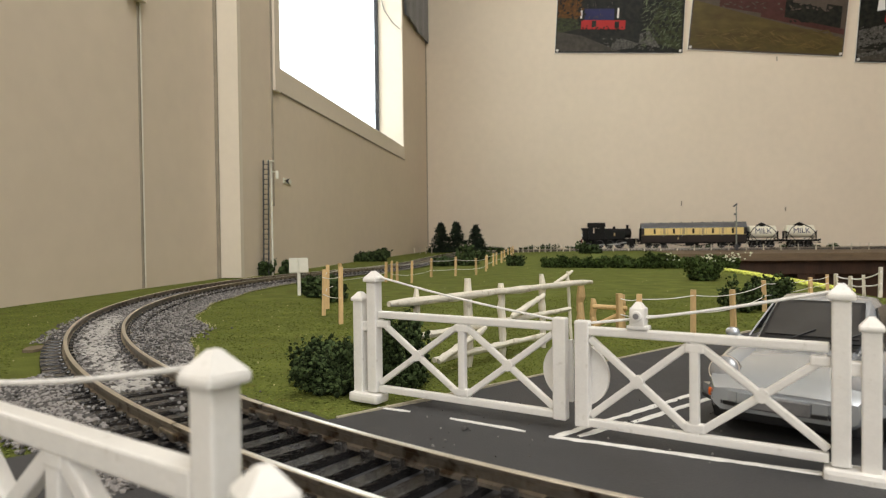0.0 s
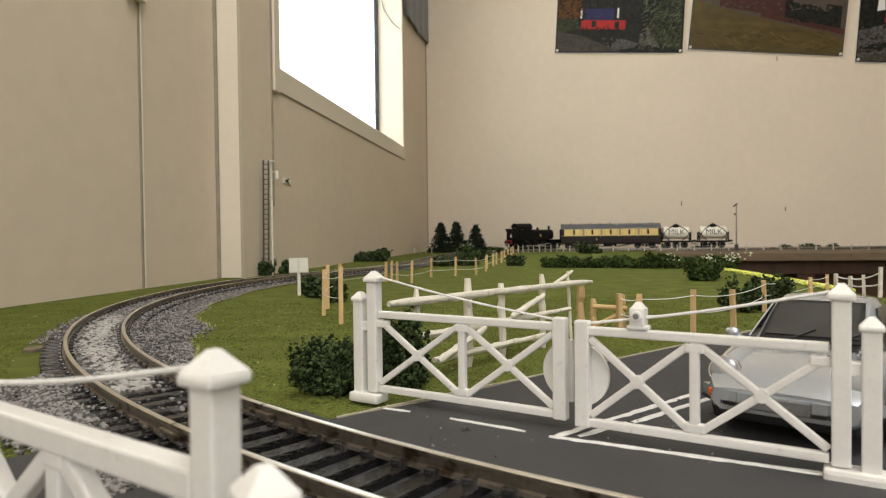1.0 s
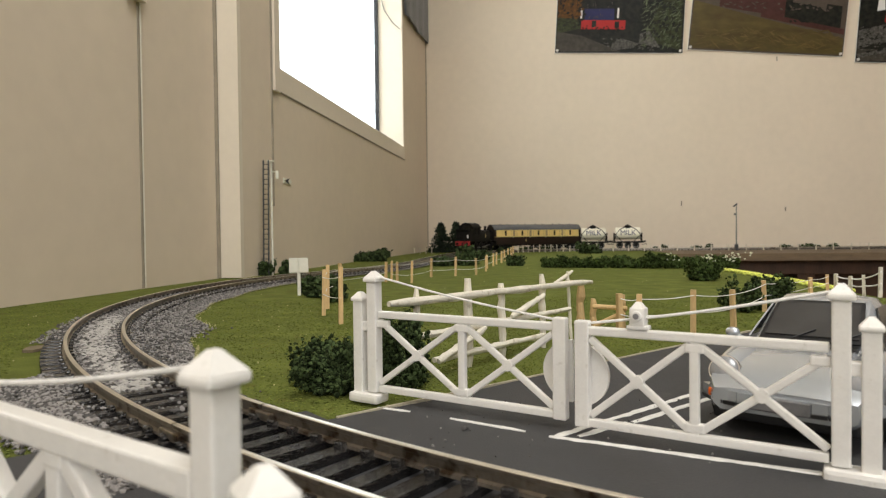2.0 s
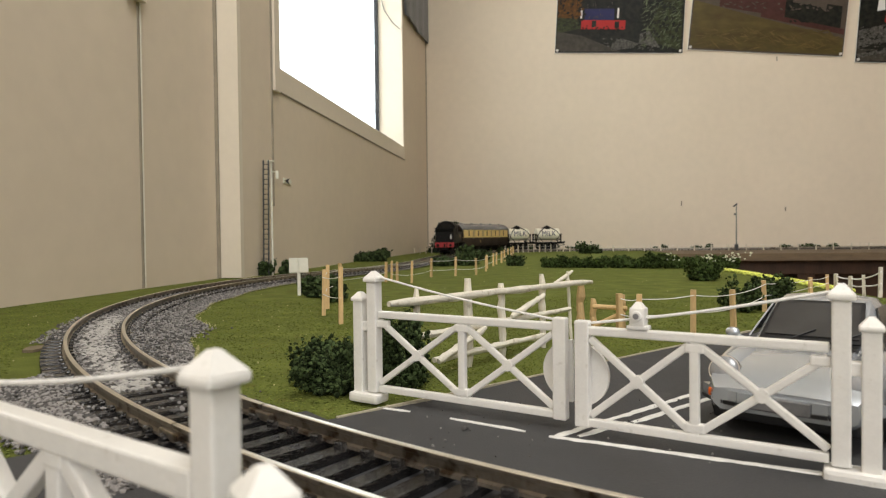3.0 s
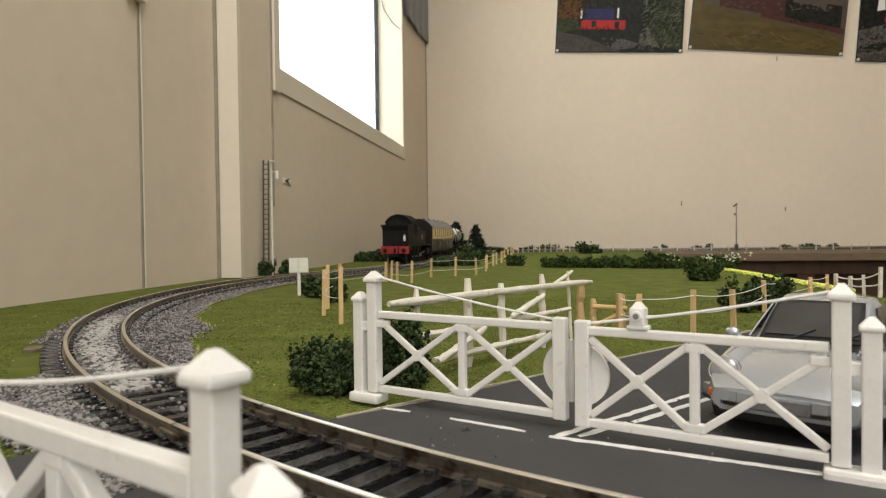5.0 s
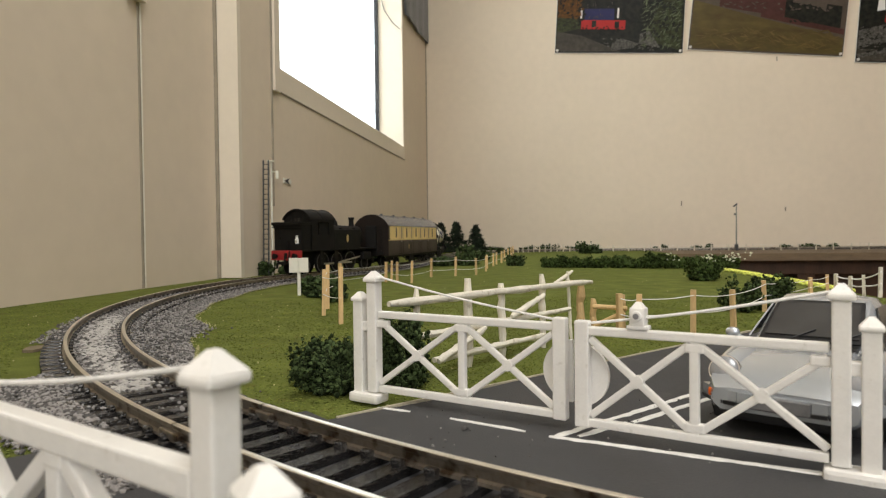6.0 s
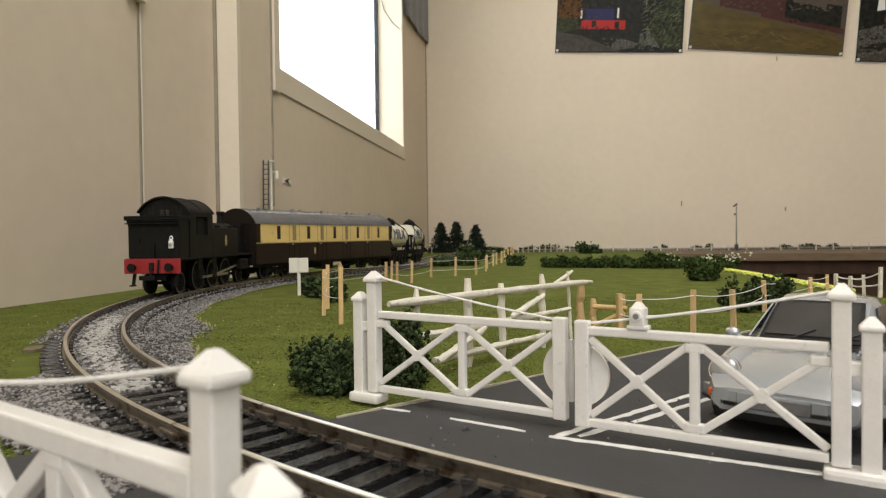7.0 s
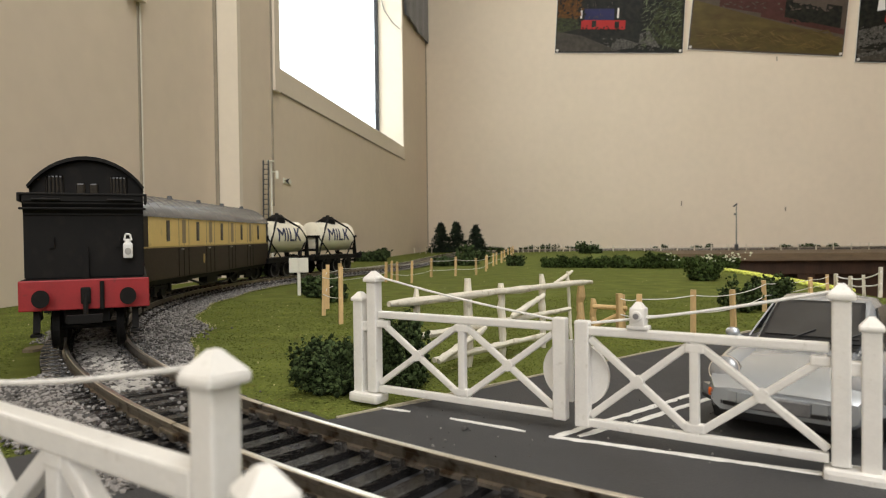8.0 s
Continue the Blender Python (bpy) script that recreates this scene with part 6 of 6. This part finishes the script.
v, f = [], []
count = 0
while count < 42000:
    y = 0.085 + 0.30 * rng.random() ** 1.6
    x = rng.uniform(-0.30, 0.28) * min(1.0, 0.35 + y * 1.5)
    if not inside(x, y):
        continue
    if np.min(np.hypot(LINE_X[::4] - x, LINE_Y[::4] - y)) < (0.023 if y > 0.16 else 0.021):
        continue
    e, n_ = x * RE.x + y * RE.y, x * RN.x + y * RN.y
    if n_ > -0.1145 and not (e < 0.035 and n_ < -0.130):
        continue
    if e < 0.045 and n_ > -0.130:
        continue
    count += 1
    v.append((x, y, -0.00052 + 0.00016 * rng.random()))
v, f = rubble(v, rng.uniform(0.00016, 0.00038, len(v)), rng, 0.55, 0.45)
tagged(soup("grass", v, f, FLOCK), "short green flock grass on the baseboard", "grass")
# sunlight along the board edge is put into the colour of this flock
pl = [(0.244 + (0.28 - 0.244) * t - abs(rng.normal(0, 0.0024)), 0.362 + (0.642 - 0.362) * t, rng.uniform(0, 0.0016)) for t in 0.10 + 0.86 * rng.random(7000)]
vv, ff = rubble(pl, rng.uniform(0.0003, 0.0008, len(pl)), rng)
tagged(soup("bright_grass_edge", vv, ff, FLOCK_SUNLIT), "yellow-green flock coloured as sunlit grass along the edge of the board", "grass")
pl = [(rng.uniform(-0.01, 0.055), rng.uniform(0.10, 0.14), 0.0010) for _ in range(60)] + [(0.004, 0.1195, 0.0012), (0.0035, 0.119, 0.0013)]
vv, ff = rubble(pl, [0.00012 + 0.00022 * rng.random() ** 3 for _ in range(60)] + [0.0005, 0.0005], rng)
tagged(soup("grit", vv, ff, BALLAST), "specks of grit on the road", "grit")
pl = list(straw)
while len(pl) < 300 + len(straw):
    x, y = rng.uniform(-0.2, 0.24), 0.12 + 0.6 * rng.random() ** 1.6
    if inside(x, y) and np.min(np.hypot(LINE_X[::4] - x, LINE_Y[::4] - y)) > 0.02 and x * RN.x + y * RN.y < -0.115:
        pl.append((x, y, 0.0002))
vv, ff = rubble(pl, rng.uniform(0.00010, 0.00030, len(pl)), rng)
tagged(soup("straw_flecks", vv, ff, STRAW), "pale flecks scattered on the grass", "flecks")
bm = B()
prism(bm, [(-0.1385 + 0.0036 * (1 + 0.2 * math.sin(3 * a)) * math.cos(a), 0.220 + 0.0055 * math.sin(a)) for a in [2 * math.pi * i / 18 for i in range(18)]], -0.0005, 0.0004, "z")
tagged(part("bare_patch", bm, BARE), "bare tan patch of board beside the track", "patch", kind="structure")
tagged(wall_piece("trim", -0.0214, -0.0150, -1.128, -1.1118, 0.214, 0.222, WALL_TRIM), "small painted cleat on the wall", "trim")

# ---- what moves: the train rolls along the line towards the crossing ----
def run_s(t):
    """Where the leading buffer beam stands on the line at t seconds: a nearly even pace."""
    return 1.7250 - 0.1811 * t - 0.00163 * (t - 4) ** 2


def riding(s_mid, half):
    """Pose of a vehicle whose axles or bogies stand half on either side of s_mid; x points along the travel."""
    x0, y0, _ = on_line(s_mid - half)
    x1, y1, _ = on_line(s_mid + half)
    return pose((x0 + x1) / 2, (y0 + y1) / 2, RAIL_Z, 0, 0, math.degrees(math.atan2(y0 - y1, x0 - x1)))


def motions():
    times = [i / 30 for i in range(241)]
    coarse = [i / 10 for i in range(81)]
    for ob, lag, half in ((LOCO, 0.0590, 0.0214), (COACH, 0.2295, 0.0735), (TANK_1, 0.3665, 0.0170), (TANK_2, 0.4405, 0.0170)):
        walk(ob, [(t, riding(run_s(t) + lag, half)) for t in coarse])
    for b, x in COACH_BOGIES:
        rows = []
        for t in coarse:
            s = run_s(t) + 0.2295
            body = riding(s, 0.0735).to_euler().z
            turn = (on_line(s - x)[2] + math.pi - body + math.pi) % (2 * math.pi) - math.pi
            rows.append((t, pose(x, 0, 0, 0, 0, math.degrees(turn))))
        walk(b, rows)
    for ob, r in LOCO_WHEELS + COACH_WHEELS + TANK_1_WHEELS + TANK_2_WHEELS:
        base = ob.matrix_basis.translation.copy()
        walk(ob, [(t, pose(*base, 0, math.degrees((run_s(0) - run_s(t)) / r) % 360, 0)) for t in times])


motions()
